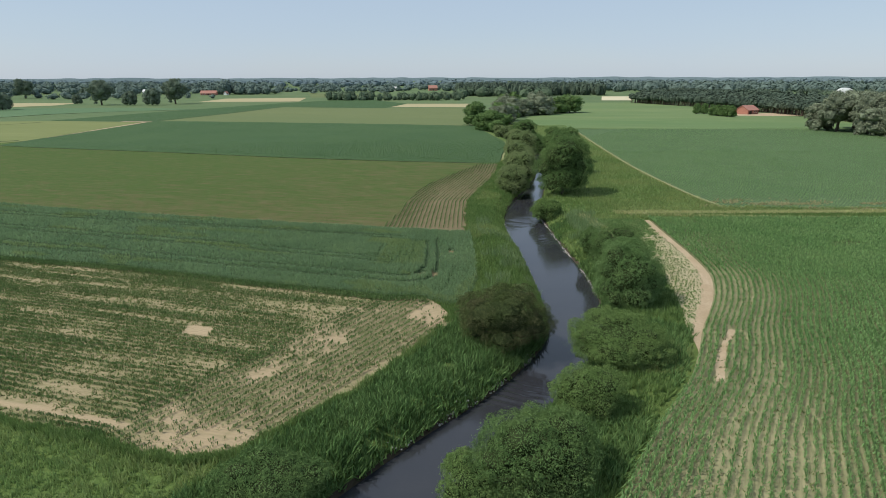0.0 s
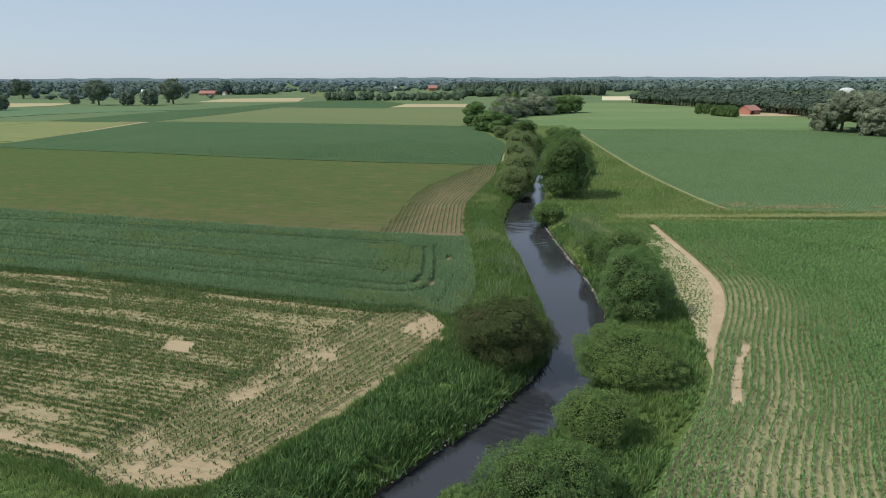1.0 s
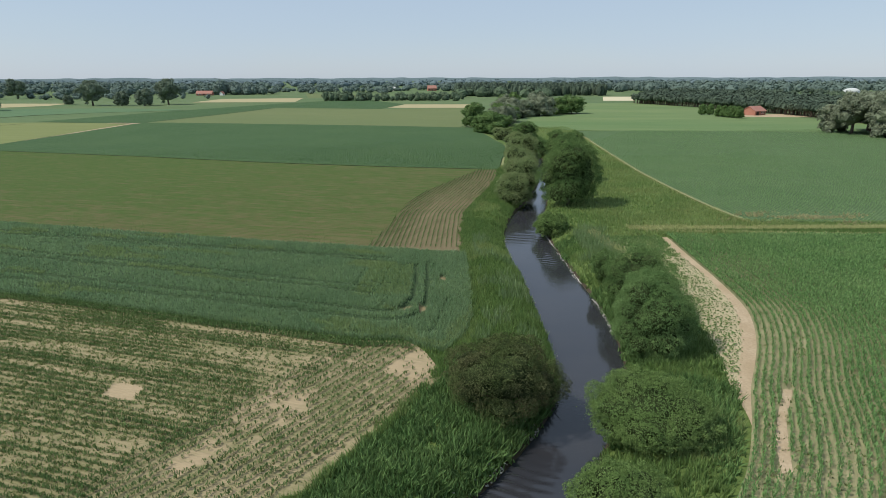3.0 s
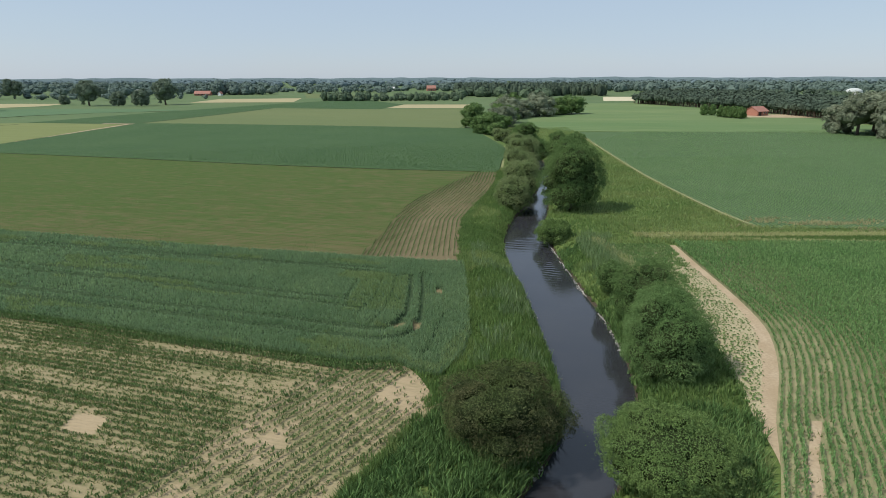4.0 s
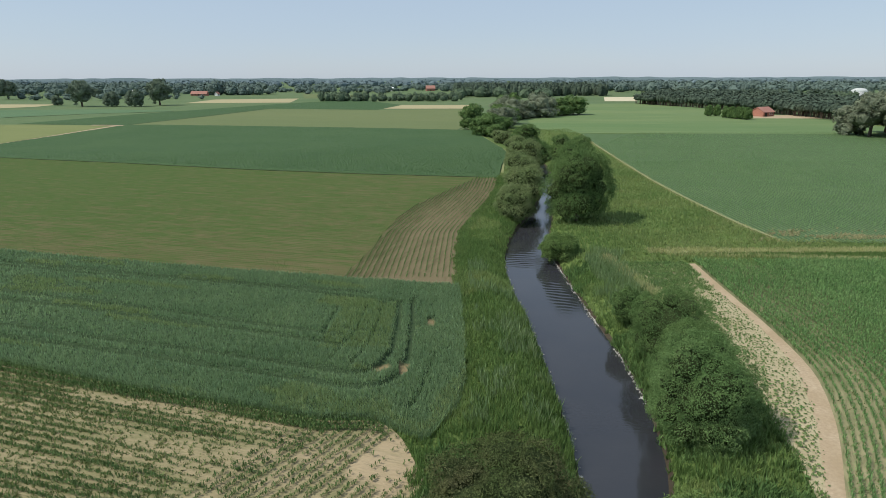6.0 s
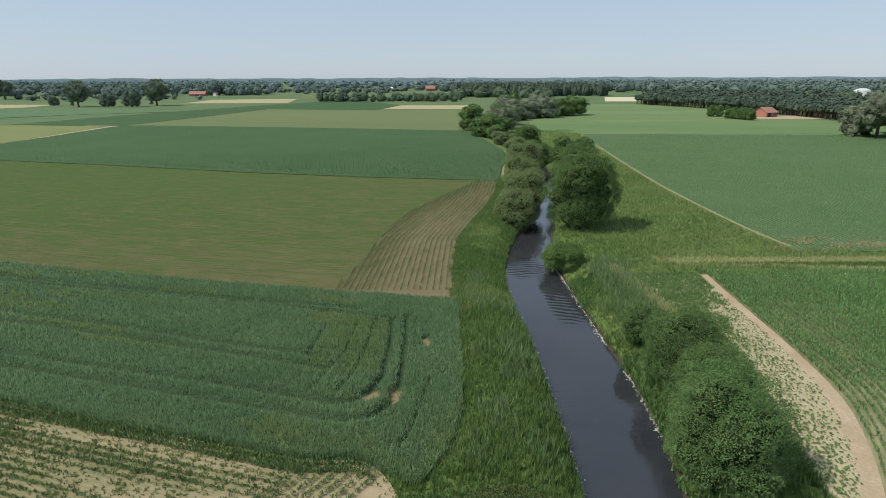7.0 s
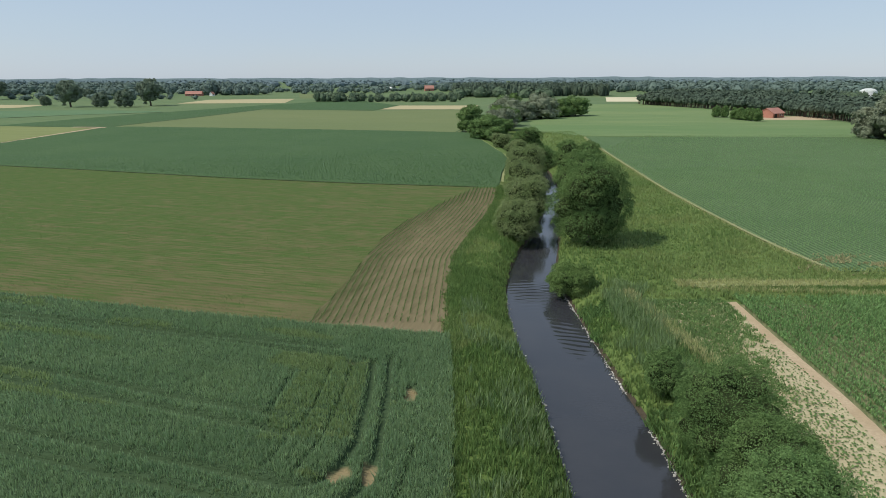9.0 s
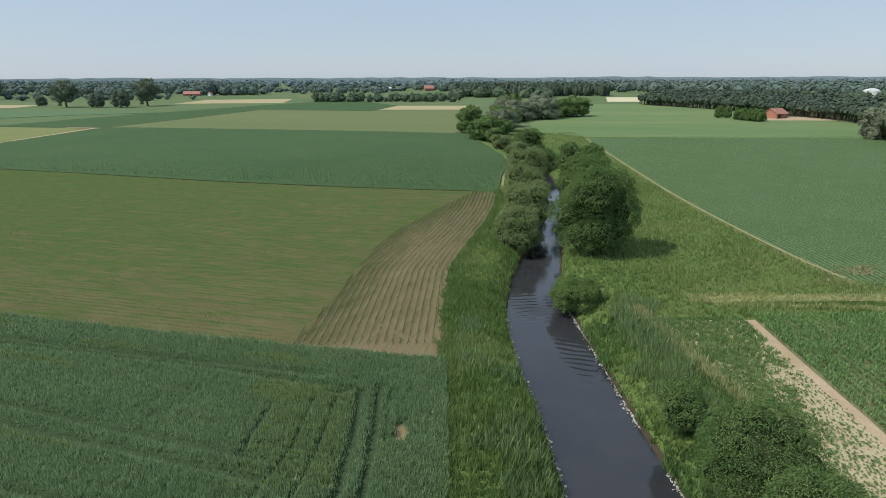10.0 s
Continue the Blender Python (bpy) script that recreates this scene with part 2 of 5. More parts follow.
# dark core colour that stands in for the shade inside near crowns
M_CROWN_SHADE = material("crown_inner_shade", [(0.038, 0.055, 0.022), (0.055, 0.075, 0.03), (0.026, 0.038, 0.015)], (0.8, 9.0), rough=1.0, spec=0.02, bump=1.0, bump_scale=7.0)
M_BLADE = material("bank_grass_blade", [(0.152, 0.252, 0.077), (0.227, 0.318, 0.107), (0.119, 0.202, 0.0622)], (0.12, 1.2), rough=0.6, island=0.35, through_light=0.42)
M_BLADE_L = material("meadow_grass_blade", [(0.21, 0.31, 0.105), (0.34, 0.385, 0.155), (0.19, 0.29, 0.095)], (0.08, 1.0), rough=0.6, island=0.25, through_light=0.42)
M_NETTLE = material("nettle_leaf", [(0.118, 0.21, 0.068), (0.168, 0.265, 0.092), (0.088, 0.165, 0.055)], (0.25, 1.5), rough=0.7, island=0.45, through_light=0.3)
M_REED = material("reed_blade", [(0.205, 0.3, 0.13), (0.275, 0.355, 0.175), (0.155, 0.235, 0.095)], (0.2, 1.0), rough=0.6, island=0.3, through_light=0.4)
M_STRAW = material("seeding_grass_blade", [(0.44, 0.45, 0.21), (0.52, 0.5, 0.26), (0.36, 0.4, 0.165)], (0.15, 1.0), rough=0.7, island=0.25, through_light=0.42)
M_LEAF = material("alder_leaf", [(0.108, 0.185, 0.062), (0.168, 0.248, 0.086), (0.078, 0.14, 0.047)], (0.25, 2.0), rough=0.85, island=0.38, through_light=0.27, spec=0.06)
M_LEAF_A = material("fresh_alder_leaf", [(0.133, 0.222, 0.078), (0.182, 0.268, 0.102), (0.098, 0.175, 0.058)], (0.25, 2.0), rough=0.85, island=0.35, through_light=0.27, spec=0.06)
M_LEAF_W = material("willow_leaf", [(0.14, 0.22, 0.068), (0.188, 0.267, 0.09), (0.106, 0.178, 0.054)], (0.25, 2.0), rough=0.85, island=0.35, through_light=0.27, spec=0.06)
M_LEAF_B = material("brownish_shrub_leaf", [(0.076, 0.105, 0.036), (0.125, 0.12, 0.06), (0.056, 0.08, 0.028)], (0.35, 2.0), rough=0.9, island=0.4, through_light=0.1, spec=0.04)
M_LEAF_G = material("grey_willow_leaf", [(0.2, 0.235, 0.155), (0.25, 0.278, 0.19), (0.16, 0.195, 0.12)], (0.2, 1.0), rough=0.8, island=0.3, through_light=0.25, spec=0.08)
# paler, greyer leaf colours that carry the haze over the field trees
M_LEAF_FAR = material("hazed_field_tree_foliage", [(0.165, 0.215, 0.15), (0.19, 0.24, 0.165), (0.14, 0.185, 0.13)], (0.02, 0.2), rough=0.9, island=0.15, through_light=0.2)
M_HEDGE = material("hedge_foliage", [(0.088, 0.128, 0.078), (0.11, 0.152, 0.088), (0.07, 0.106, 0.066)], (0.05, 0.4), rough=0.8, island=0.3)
# bluish base colour with the haze of the farther woods in it
M_LEAF_HAZED = material("hazed_distant_foliage", [(0.115, 0.16, 0.135), (0.13, 0.175, 0.145), (0.1, 0.143, 0.124)], (0.01, 0.1), rough=0.9, island=0.1)
M_PINE = material("pine_needles", [(0.065, 0.092, 0.066), (0.085, 0.114, 0.076), (0.054, 0.08, 0.058)], (0.05, 0.5), rough=0.9, island=0.3)
# growth in the ditches, and the painted shadow along the beet field
M_DITCH_AND_SHADOW = material("ditch_growth_and_edge_shadow", [(0.045, 0.07, 0.028), (0.06, 0.085, 0.034), (0.035, 0.055, 0.022)], (0.3, 2.0), bump=0.6, bump_scale=2.0)
M_BARK = material("bark", [(0.10, 0.08, 0.06), (0.15, 0.12, 0.09), (0.06, 0.05, 0.04)], (1.0, 8.0), rough=1.0, bump=0.8, bump_scale=10)
M_STONE = material("shore_stone", [(0.346, 0.337, 0.302), (0.432, 0.415, 0.38), (0.259, 0.251, 0.224)], (0.8, 6.0), rough=0.9, island=0.35)
M_MUD = material("wet_bank_mud", [(0.05, 0.042, 0.028), (0.075, 0.06, 0.04), (0.04, 0.033, 0.022)], (0.5, 4.0), rough=0.7, bump=0.6, bump_scale=5)
M_BRICK = material("red_brick_wall", [(0.38, 0.17, 0.12), (0.43, 0.21, 0.15), (0.33, 0.15, 0.11)], (0.4, 4.0), rough=0.9)
M_ROOF = material("red_clay_roof", [(0.37, 0.185, 0.145), (0.42, 0.22, 0.175), (0.32, 0.16, 0.125)], (0.3, 3.0), rough=0.85)
M_WHITE = material("white_render", [(0.78, 0.78, 0.76), (0.82, 0.82, 0.8), (0.74, 0.74, 0.72)], (0.3, 3.0), rough=0.7)
M_PALE_ROOF = material("grey_white_sheet", [(0.5, 0.53, 0.5), (0.56, 0.58, 0.55), (0.45, 0.48, 0.45)], (0.3, 3.0), rough=0.6)
M_DARK = material("dark_timber", [(0.05, 0.045, 0.04), (0.07, 0.06, 0.05), (0.04, 0.035, 0.03)], (0.5, 4.0), rough=0.8)
# distance haze is mixed into this blue-grey base colour
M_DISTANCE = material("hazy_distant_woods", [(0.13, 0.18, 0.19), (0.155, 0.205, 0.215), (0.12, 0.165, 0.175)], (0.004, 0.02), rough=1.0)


def water_material():
    m = bpy.data.materials.new("river_water")
    m.use_nodes = True
    n, l = m.node_tree.nodes, m.node_tree.links
    b = n["Principled BSDF"]
    b.inputs["Roughness"].default_value = 0.04
    b.inputs["IOR"].default_value = 1.36
    b.inputs["Specular IOR Level"].default_value = 1.0
    co = n.new("ShaderNodeTexCoord")
    big = n.new("ShaderNodeTexNoise")
    big.inputs["Scale"].default_value, big.inputs["Detail"].default_value = 0.25, 3.0
    l.new(co.outputs["Object"], big.inputs["Vector"])
    rp = n.new("ShaderNodeValToRGB")
    rp.color_ramp.elements[0].color, rp.color_ramp.elements[1].color = (0.02, 0.023, 0.03, 1), (0.042, 0.042, 0.045, 1)
    l.new(big.outputs["Fac"], rp.inputs["Fac"])
    l.new(rp.outputs["Color"], b.inputs["Base Color"])
    mp = n.new("ShaderNodeMapping")
    mp.inputs["Scale"].default_value = (1.0, 2.2, 1.0)
    l.new(co.outputs["Object"], mp.inputs["Vector"])
    rip = n.new("ShaderNodeTexNoise")
    rip.inputs["Scale"].default_value, rip.inputs["Detail"].default_value = 2.2, 5.0
    l.new(mp.outputs["Vector"], rip.inputs["Vector"])
    k = n.new("ShaderNodeMath")
    k.operation = "MULTIPLY"
    l.new(rip.outputs["Fac"], k.inputs[0])
    l.new(big.outputs["Fac"], k.inputs[1])
    bp = n.new("ShaderNodeBump")
    bp.inputs["Strength"].default_value, bp.inputs["Distance"].default_value = 0.14, 0.10
    l.new(k.outputs[0], bp.inputs["Height"])
    l.new(bp.outputs["Normal"], b.inputs["Normal"])
    return m


M_WATER = water_material()

# ---------------------------------------------------------------- mesh helpers
rng = np.random.default_rng(7)


def mesh_of(name, verts, faces, mats, mat_index=None, smooth=False):
    """A mesh from an array of vertices and one array of equal-sided faces (or a list of such arrays)."""
    groups = faces if isinstance(faces, list) else [faces]
    groups = [np.asarray(g, np.int32) for g in groups if len(g)]
    me = bpy.data.meshes.new(name)
    verts = np.asarray(verts, np.float32).reshape(-1, 3)
    me.vertices.add(len(verts))
    me.vertices.foreach_set("co", verts.ravel())
    loops = np.concatenate([g.ravel() for g in groups])
    sizes = np.concatenate([np.full(len(g), g.shape[1], np.int32) for g in groups])
    me.loops.add(len(loops))
    me.loops.foreach_set("vertex_index", loops)
    me.polygons.add(len(sizes))
    me.polygons.foreach_set("loop_start", np.concatenate([[0], np.cumsum(sizes)[:-1]]).astype(np.int32))
    for m in mats if isinstance(mats, (list, tuple)) else [mats]:
        me.materials.append(m)
    if mat_index is not None:
        me.polygons.foreach_set("material_index", np.asarray(mat_index, np.int32))
    me.polygons.foreach_set("use_smooth", np.full(len(sizes), smooth))
    me.update(calc_edges=True)
    me.validate()
    return me


def grid_faces(rows, cols):
    i = np.arange((rows - 1) * cols).reshape(rows - 1, cols)[:, :-1].ravel()
    return np.stack([i, i + 1, i + 1 + cols, i + cols], 1)


def part(name, bm, mat, parent, label=""):
    """Links a bmesh as one mesh object under a thing or a part."""
    me = bpy.data.meshes.new(name)
    bm.to_mesh(me)
    bm.free()
    me.materials.append(mat)
    ob = new(name, me)
    ob.parent = parent
    return tagged(ob, label)


def smooth_line(pairs, step=0.5, blur=2.5):
    """A softened line through a few (along, across) pairs, as a function."""
    a = np.array(pairs, float)
    a = a[np.argsort(a[:, 0])]
    s = np.arange(a[0, 0], a[-1, 0] + step, step)
    v = np.interp(s, a[:, 0], a[:, 1])
    n = int(3 * blur / step)
    k = np.exp(-0.5 * (np.arange(-n, n + 1) * step / blur) ** 2)
    lo, hi = v[0] + (v[1] - v[0]) * np.arange(-n, 0), v[-1] + (v[-1] - v[-2]) * np.arange(1, n + 1)
    v = np.convolve(np.concatenate([lo, v, hi]), k / k.sum(), "valid")
    return lambda q: np.interp(q, s, v)


def value_noise(x, y, scale, seed=0):
    """Smooth noise in 0..1 on arrays."""
    r = np.random.default_rng(seed)
    table = r.random((64, 64))
    u, v = np.asarray(x, float) / scale + 1000, np.asarray(y, float) / scale + 1000
    i, j = np.floor(u).astype(int), np.floor(v).astype(int)
    f, g = u - i, v - j
    f, g = f * f * (3 - 2 * f), g * g * (3 - 2 * g)
    t = lambda a, b: table[a % 64, b % 64]
    return (t(i, j) * (1 - f) + t(i + 1, j) * f) * (1 - g) + (t(i, j + 1) * (1 - f) + t(i + 1, j + 1) * f) * g


# ---------------------------------------------------------------- plan of the valley
WATER = -1.4
river_left = smooth_line([(-60, -70), (-20, -42), (10, -18.7), (20, -10.7), (26, -5.9), (32, -1.1), (36, 3.0), (39.5, 5.6), (43, 7.8), (47, 9.6), (52, 10.0), (58, 10.1), (66, 10.1), (72, 9.9),
                          (78, 9.4), (83, 9.4), (88, 9.6), (96, 10.9), (104, 13.0), (113, 16.2), (122, 18.9), (132, 21.4), (150, 24.3), (169, 26.0), (190, 25.5), (215, 22.5), (250, 19.5), (290, 24), (330, 42), (345, 60)], blur=1.5)
river_right = smooth_line([(-60, -63), (-20, -35.5), (10, -12), (20, -4.6), (26, 0.2), (32, 5.0), (37, 9.0), (43, 12.4), (48.6, 14.8), (52, 15.5), (57, 16.2), (63, 16.5), (69, 16.2),
                           (78, 16.0), (84, 15.9), (88, 15.8), (92, 15.8), (98, 16.5), (107, 18.6), (115, 20.3), (122, 22.0), (132, 23.9), (150, 26.8), (169, 28.5), (190, 28.3), (215, 25.6), (250, 22.8), (290, 27.5), (330, 46), (345, 64)], blur=1.5)
field_left = smooth_line([(-20, -48), (10, -27), (20, -17.5), (24, -14.2), (28, -11.2), (31.4, -9.0), (35, -5.7), (41.6, -2.0), (46.5, 0.8), (50, 1.2), (53, 2.6), (58, 3.6), (76, 3.7), (86, 4.1), (97, 4.7),
                          (106, 6.8), (117, 9.8), (128, 12.3), (142, 14.3), (160, 16.5), (183, 20.8), (215, 18.0), (257, 14.0)], blur=1.2)
path_left = smooth_line([(-20, -22), (10, -1), (20, 5.5), (25, 9.0), (30, 12.1), (36.5, 17.0), (41, 19.4), (44, 20.6), (47.6, 22.5), (51.5, 24.7), (55, 26.2), (58, 27.4), (62, 28.4), (67, 28.9), (75, 29.2), (82.5, 29.8)], blur=1.2)
path_right = smooth_line([(-20, -21.6), (10, -0.6), (20, 5.9), (25, 9.4), (30, 12.6), (36.5, 17.6), (41, 20.1), (45, 22.0), (48, 23.9), (51.5, 25.9), (55, 27.5), (58.2, 28.7), (62, 29.3), (67, 29.8), (75, 30.2), (84, 30.8)], blur=1.2)
patch_left = smooth_line([(40, 19.2), (46.5, 21.2), (54.6, 22.9), (58, 23.6), (65, 23.9), (70, 23.5), (75.5, 22.9), (84, 21.8)])
l1_top = smooth_line([(-160, 97), (-52.8, 65.6), (-33.7, 61), (-16.4, 55.5), (-5.1, 52.3), (-2.2, 52.5), (-0.3, 50.8), (0.9, 46.6)], blur=0.6)
l1_low = smooth_line([(-160, 68), (-60, 40), (-27.5, 31.3), (-23.4, 30.3), (-18.9, 28.9), (-16.4, 27.7), (-13.9, 27.6), (-11.7, 28.2), (-9.3, 31.2), (-5.6, 35.1), (-2.0, 41.6), (0.9, 46.4)], blur=0.5)
l2_top = smooth_line([(-160, 119), (-75, 95.8), (-62.9, 92.0), (-41.7, 86.5), (-23.1, 81.8), (-8.2, 78.4), (3.9, 76.0)], blur=1.0)
l3_top = smooth_line([(-160, 192), (-129, 180.5), (-96.8, 171.5), (-77.7, 166), (-42.5, 154.6), (-12, 147), (14.3, 142.3)], blur=2.0)
l3_row = smooth_line([(70, -10.2), (78, -9.0), (86, -7.3), (103.7, -5.2), (112, -3.5), (120.8, -0.1), (137.6, 7.3), (144, 10.5)])
l4_top = smooth_line([(-144, 291), (-122.7, 288.5), (-76, 279.5), (-21.4, 267.3), (14, 256.7)])
r2_left = smooth_line([(80, 47.5), (93.4, 46.0), (100.4, 45.0), (110, 44.9), (123.6, 44.9), (140, 45.4), (180, 48.5), (232, 53.0), (245, 55)], blur=3.0)


def ground_z(x, y):
    """Height of the ground: flat fields, banks falling to the river bed."""
    x, y = np.asarray(x, float), np.asarray(y, float)
    l, r = river_left(y), river_right(y)
    depth = np.clip((345 - y) / 60, 0, 1)
    out = np.maximum(l - x, x - r)
    w = np.where(x < (l + r) / 2, 2.2, 2.6)
    bank = WATER + (0 - WATER) * np.clip(out / w, 0, 1) ** 0.75
    bed = WATER - 0.9 * np.clip(-out / 1.2, 0, 1)
    z = np.where(out > 0, bank, bed)
    return np.where(out > w, 0.0, z) * depth + 0.10 * (value_noise(x, y, 5.0, 3) - 0.5) * np.clip(out / 3, 0, 1)


# ground: one sheet to the horizon, its columns following the river
left_off = np.array([-4500, -3000, -1800, -1000, -600, -350, -200, -120, -70, -45, -30, -22, -16, -12, -9, -7, -5.5, -4.2, -3.2, -2.4, -1.8, -1.2, -0.7, -0.3, -0.05])
mid = np.linspace(0, 1, 7)
ys = np.concatenate([[-3000, -1200, -500, -200, -100], np.arange(-60, 20, 8), np.arange(20, 180, 1.0), np.arange(180, 350, 5.0), [380, 430, 500, 600, 750, 1000, 1400, 2000, 3000, 4600]])
gx, gy = [], []
for y in ys:
    l, r = float(river_left(y)), float(river_right(y))
    row = np.concatenate([l + left_off, l + (r - l) * mid, r - left_off[::-1]])
    gx.append(row)
    gy.append(np.full(len(row), y))
gx, gy = np.array(gx), np.array(gy)
gz = ground_z(gx, gy) - 0.02
cols = gx.shape[1]
ground_me = mesh_of("ground", np.stack([gx, gy, gz], -1), grid_faces(len(ys), cols), [M_GRASS, M_MUD, M_FARGRASS], smooth=True)
cen = np.zeros(len(ground_me.polygons) * 3)
ground_me.polygons.foreach_get("center", cen)
cen = cen.reshape(-1, 3)
ground_me.polygons.foreach_set("material_index", np.where((cen[:, 2] < WATER + 0.25) & (cen[:, 1] < 340), 1, np.where(cen[:, 1] > 280, 2, 0)).astype(np.int32))
tagged(new("ground", ground_me), "green grassy valley floor with sloping river banks", "ground", kind="structure")

# river
wy = np.concatenate([np.arange(-60, 26, 2.0), np.arange(26, 96, 0.12), np.arange(96, 340, 1.0)])
nw = 44
wx = np.stack([river_left(wy) - 0.4 + (river_right(wy) - river_left(wy) + 0.8) * s for s in np.linspace(0, 1, nw)], 1)
wyy = np.repeat(wy[:, None], nw, 1)
wz = np.full(wx.shape, WATER)
for cx, cy, sx, sy, tilt in ((14.4, 80.0, 1.1, 4.2, 0.35), (5.0, 37.0, 2.0, 2.0, 0.5), (12.5, 89.5, 2.0, 3.0, -0.1)):
    # a patch of small standing waves over a shallow
    wz += (0.04 if cy < 60 else 0.022) * np.exp(-(((wx - cx) / sx) ** 2 + ((wyy - cy) / sy) ** 2)) * np.sin((wyy + tilt * (wx - cx)) * 7.5 + 2.5 * value_noise(wx, wyy, 1.2, 70)) * (0.4 + value_noise(wx, wyy, 0.8, 71))
water_me = mesh_of("river", np.stack([wx, wyy, wz], -1), grid_faces(len(wy), nw), M_WATER, smooth=True)
tagged(new("water", water_me), "dark slow river reflecting pale sky", "river", kind="structure")


def strip_x(name, label, xs, low, high, n, mat, z=0.03, relief=0.0, scale=1.0, height=0.0):
    """A field between two lines given over x; relief roughens its top, height lifts it with closed sides."""
    lo, hi = low(xs), high(xs)
    t = np.linspace(0, 1, n)
    X = np.repeat(xs[None], n, 0)
    Y = lo[None] + (hi - lo)[None] * t[:, None]
    Z = z + height + relief * (value_noise(X, Y, scale, 11) - 0.5)
    if height:
        Z[0], Z[-1], Z[:, -1] = z, z, z
    me = mesh_of(name, np.stack([X, Y, Z], -1), grid_faces(n, len(xs)), mat, smooth=True)
    return tagged(new(name, me), label, "field", kind="structure")


def polygon(name, label, pts, mat, z=0.04, category="field"):
    me = bpy.data.meshes.new(name)
    me.from_pydata([(x, y, z) for x, y in pts], [], [range(len(pts))])
    me.materials.append(mat)
    if me.polygons[0].normal.z < 0:
        me.flip_normals()
    return tagged(new(name, me), label, category, kind="structure")


# near fields
xs = np.concatenate([np.arange(-160, -60, 4.0), np.arange(-60, -26, 0.5), np.arange(-26, 0.9, 0.22), [0.88]])
maize_soil = strip_x("maize_field", "sandy maize field with weedy green rows", xs, l1_low, l1_top, 90, M_FIELDSOIL, z=0.08, relief=0.06, scale=0.6)


def wheat_low(x):
    return np.where(x < 0.9, np.maximum(l1_top(np.minimum(x, 0.85)) + 0.15, np.interp(x, [-3.0, -1.2, 0.9], [0, 51.6, 50.3])), np.interp(x, [0.9, 2.6, 3.4, 3.75], [50.3, 53.4, 57.0, 62.0]))


# the wheat canopy with its wheel tracks, coloured dark for the shade between stalks
TRAMS = [((-75, 84.0), (-24.7, 70.0), (-15.5, 66.9), (-6.4, 64.2)), ((-75, 82.3), (-24.7, 68.3), (-6.2, 62.5)),
         ((-75, 77.2), (-21.4, 62.6), (-11.2, 59.8), (-5.2, 58.0), (-3.6, 58.1), (-2.5, 59.2), (-1.9, 61.6), (-1.75, 66.4), (-2.0, 71.4)),
         ((-75, 75.4), (-21.4, 60.9), (-4.1, 55.9), (-2.3, 56.2), (-1.1, 57.6), (-0.6, 60.4), (-0.55, 65.8), (-0.8, 72.1)),
         ((-75, 91.0), (-23, 77.8), (-8, 74.4), (-5.0, 73.6)), ((-75, 89.3), (-12.3, 74.6), (-6.7, 72.8))]
# narrower gaps between drill passes
SEAMS = [((-3.5, 70.6), (-3.7, 64.5), (-4.2, 61.0), (-5.0, 59.0)), ((-5.0, 71.0), (-5.2, 65.0), (-6.6, 59.6)), ((-0.05, 71.5), (0.1, 66.0)), ((-7.6, 70.0), (-7.9, 64.6)), ((1.4, 61.0), (0.6, 56.0), (-0.2, 53.2)), ((-7.5, 63.6), (-1.5, 61.9)), ((-7.0, 65.6), (-0.8, 64.2)), ((-9.0, 73.2), (-2.0, 71.6))]
BALD = [(-2.4, 58.9, 0.7, 0.8), (-0.85, 58.9, 0.55, 1.0), (0.9, 66.9, 0.5, 1.1), (-3.4, 71.3, 1.0, 0.3)]     # worn patches: x, y, half sizes


def bald(x, y):
    """0 in the middle of a worn wheat patch, over 1 outside."""
    d = np.full(np.shape(x), 9.0)
    for bx, by, sx, sy in BALD:
        d = np.minimum(d, np.hypot((x - bx) / sx, (y - by) / sy) * (0.65 + 0.7 * value_noise(x, y, 0.45, 58)))
    return d


def near_line(x, y, lines):
    d = np.full(np.shape(x), 99.0)
    for line in lines:
        for (ax, ay), (bx, by) in zip(line, line[1:]):
            ux, uy = bx - ax, by - ay
            t = np.clip(((x - ax) * ux + (y - ay) * uy) / (ux * ux + uy * uy), 0, 1)
            d = np.minimum(d, np.hypot(x - ax - t * ux, y - ay - t * uy))
    return d


xs = np.concatenate([np.arange(-160, -50, 2.0), np.arange(-50, -20, 0.6), np.arange(-20, -9, 0.3), np.arange(-9, 3.7, 0.14), [3.72]])
n = 200
lo, hi = wheat_low(xs), np.where(xs < 3.5, l2_top(xs), l2_top(3.5))
X = np.repeat(xs[None], n, 0)
Y = lo[None] + (hi - lo)[None] * np.linspace(0, 1, n)[:, None]
wander = 0.10 * (value_noise(X, Y, 0.7, 9) - 0.5)
track_gap, seam_gap = near_line(X, Y, TRAMS) + wander, near_line(X, Y, SEAMS) + 0.5 * wander
Z = 0.34 + 0.08 * (value_noise(X, Y, 2.2, 5) - 0.5) + 0.10 * (value_noise(X, Y, 0.5, 6) - 0.5)
Z *= np.clip(0.15 + 0.85 * (track_gap - 0.16) / 0.25, 0.15, 1) * np.clip(0.4 + 0.6 * (seam_gap - 0.05) / 0.25, 0.4, 1) * np.clip(0.2 + 0.8 * (bald(X, Y) - 0.7) / 0.4, 0.2, 1)
Z[0], Z[-1], Z[:, -1] = 0.02, 0.02, 0.02
wheat_me = mesh_of("wheat_field", np.stack([X, Y, Z], -1), grid_faces(n, len(xs)), M_WHEAT_SHADE)
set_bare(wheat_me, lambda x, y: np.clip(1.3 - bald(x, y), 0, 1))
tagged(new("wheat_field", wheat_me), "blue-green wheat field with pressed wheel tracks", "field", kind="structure")


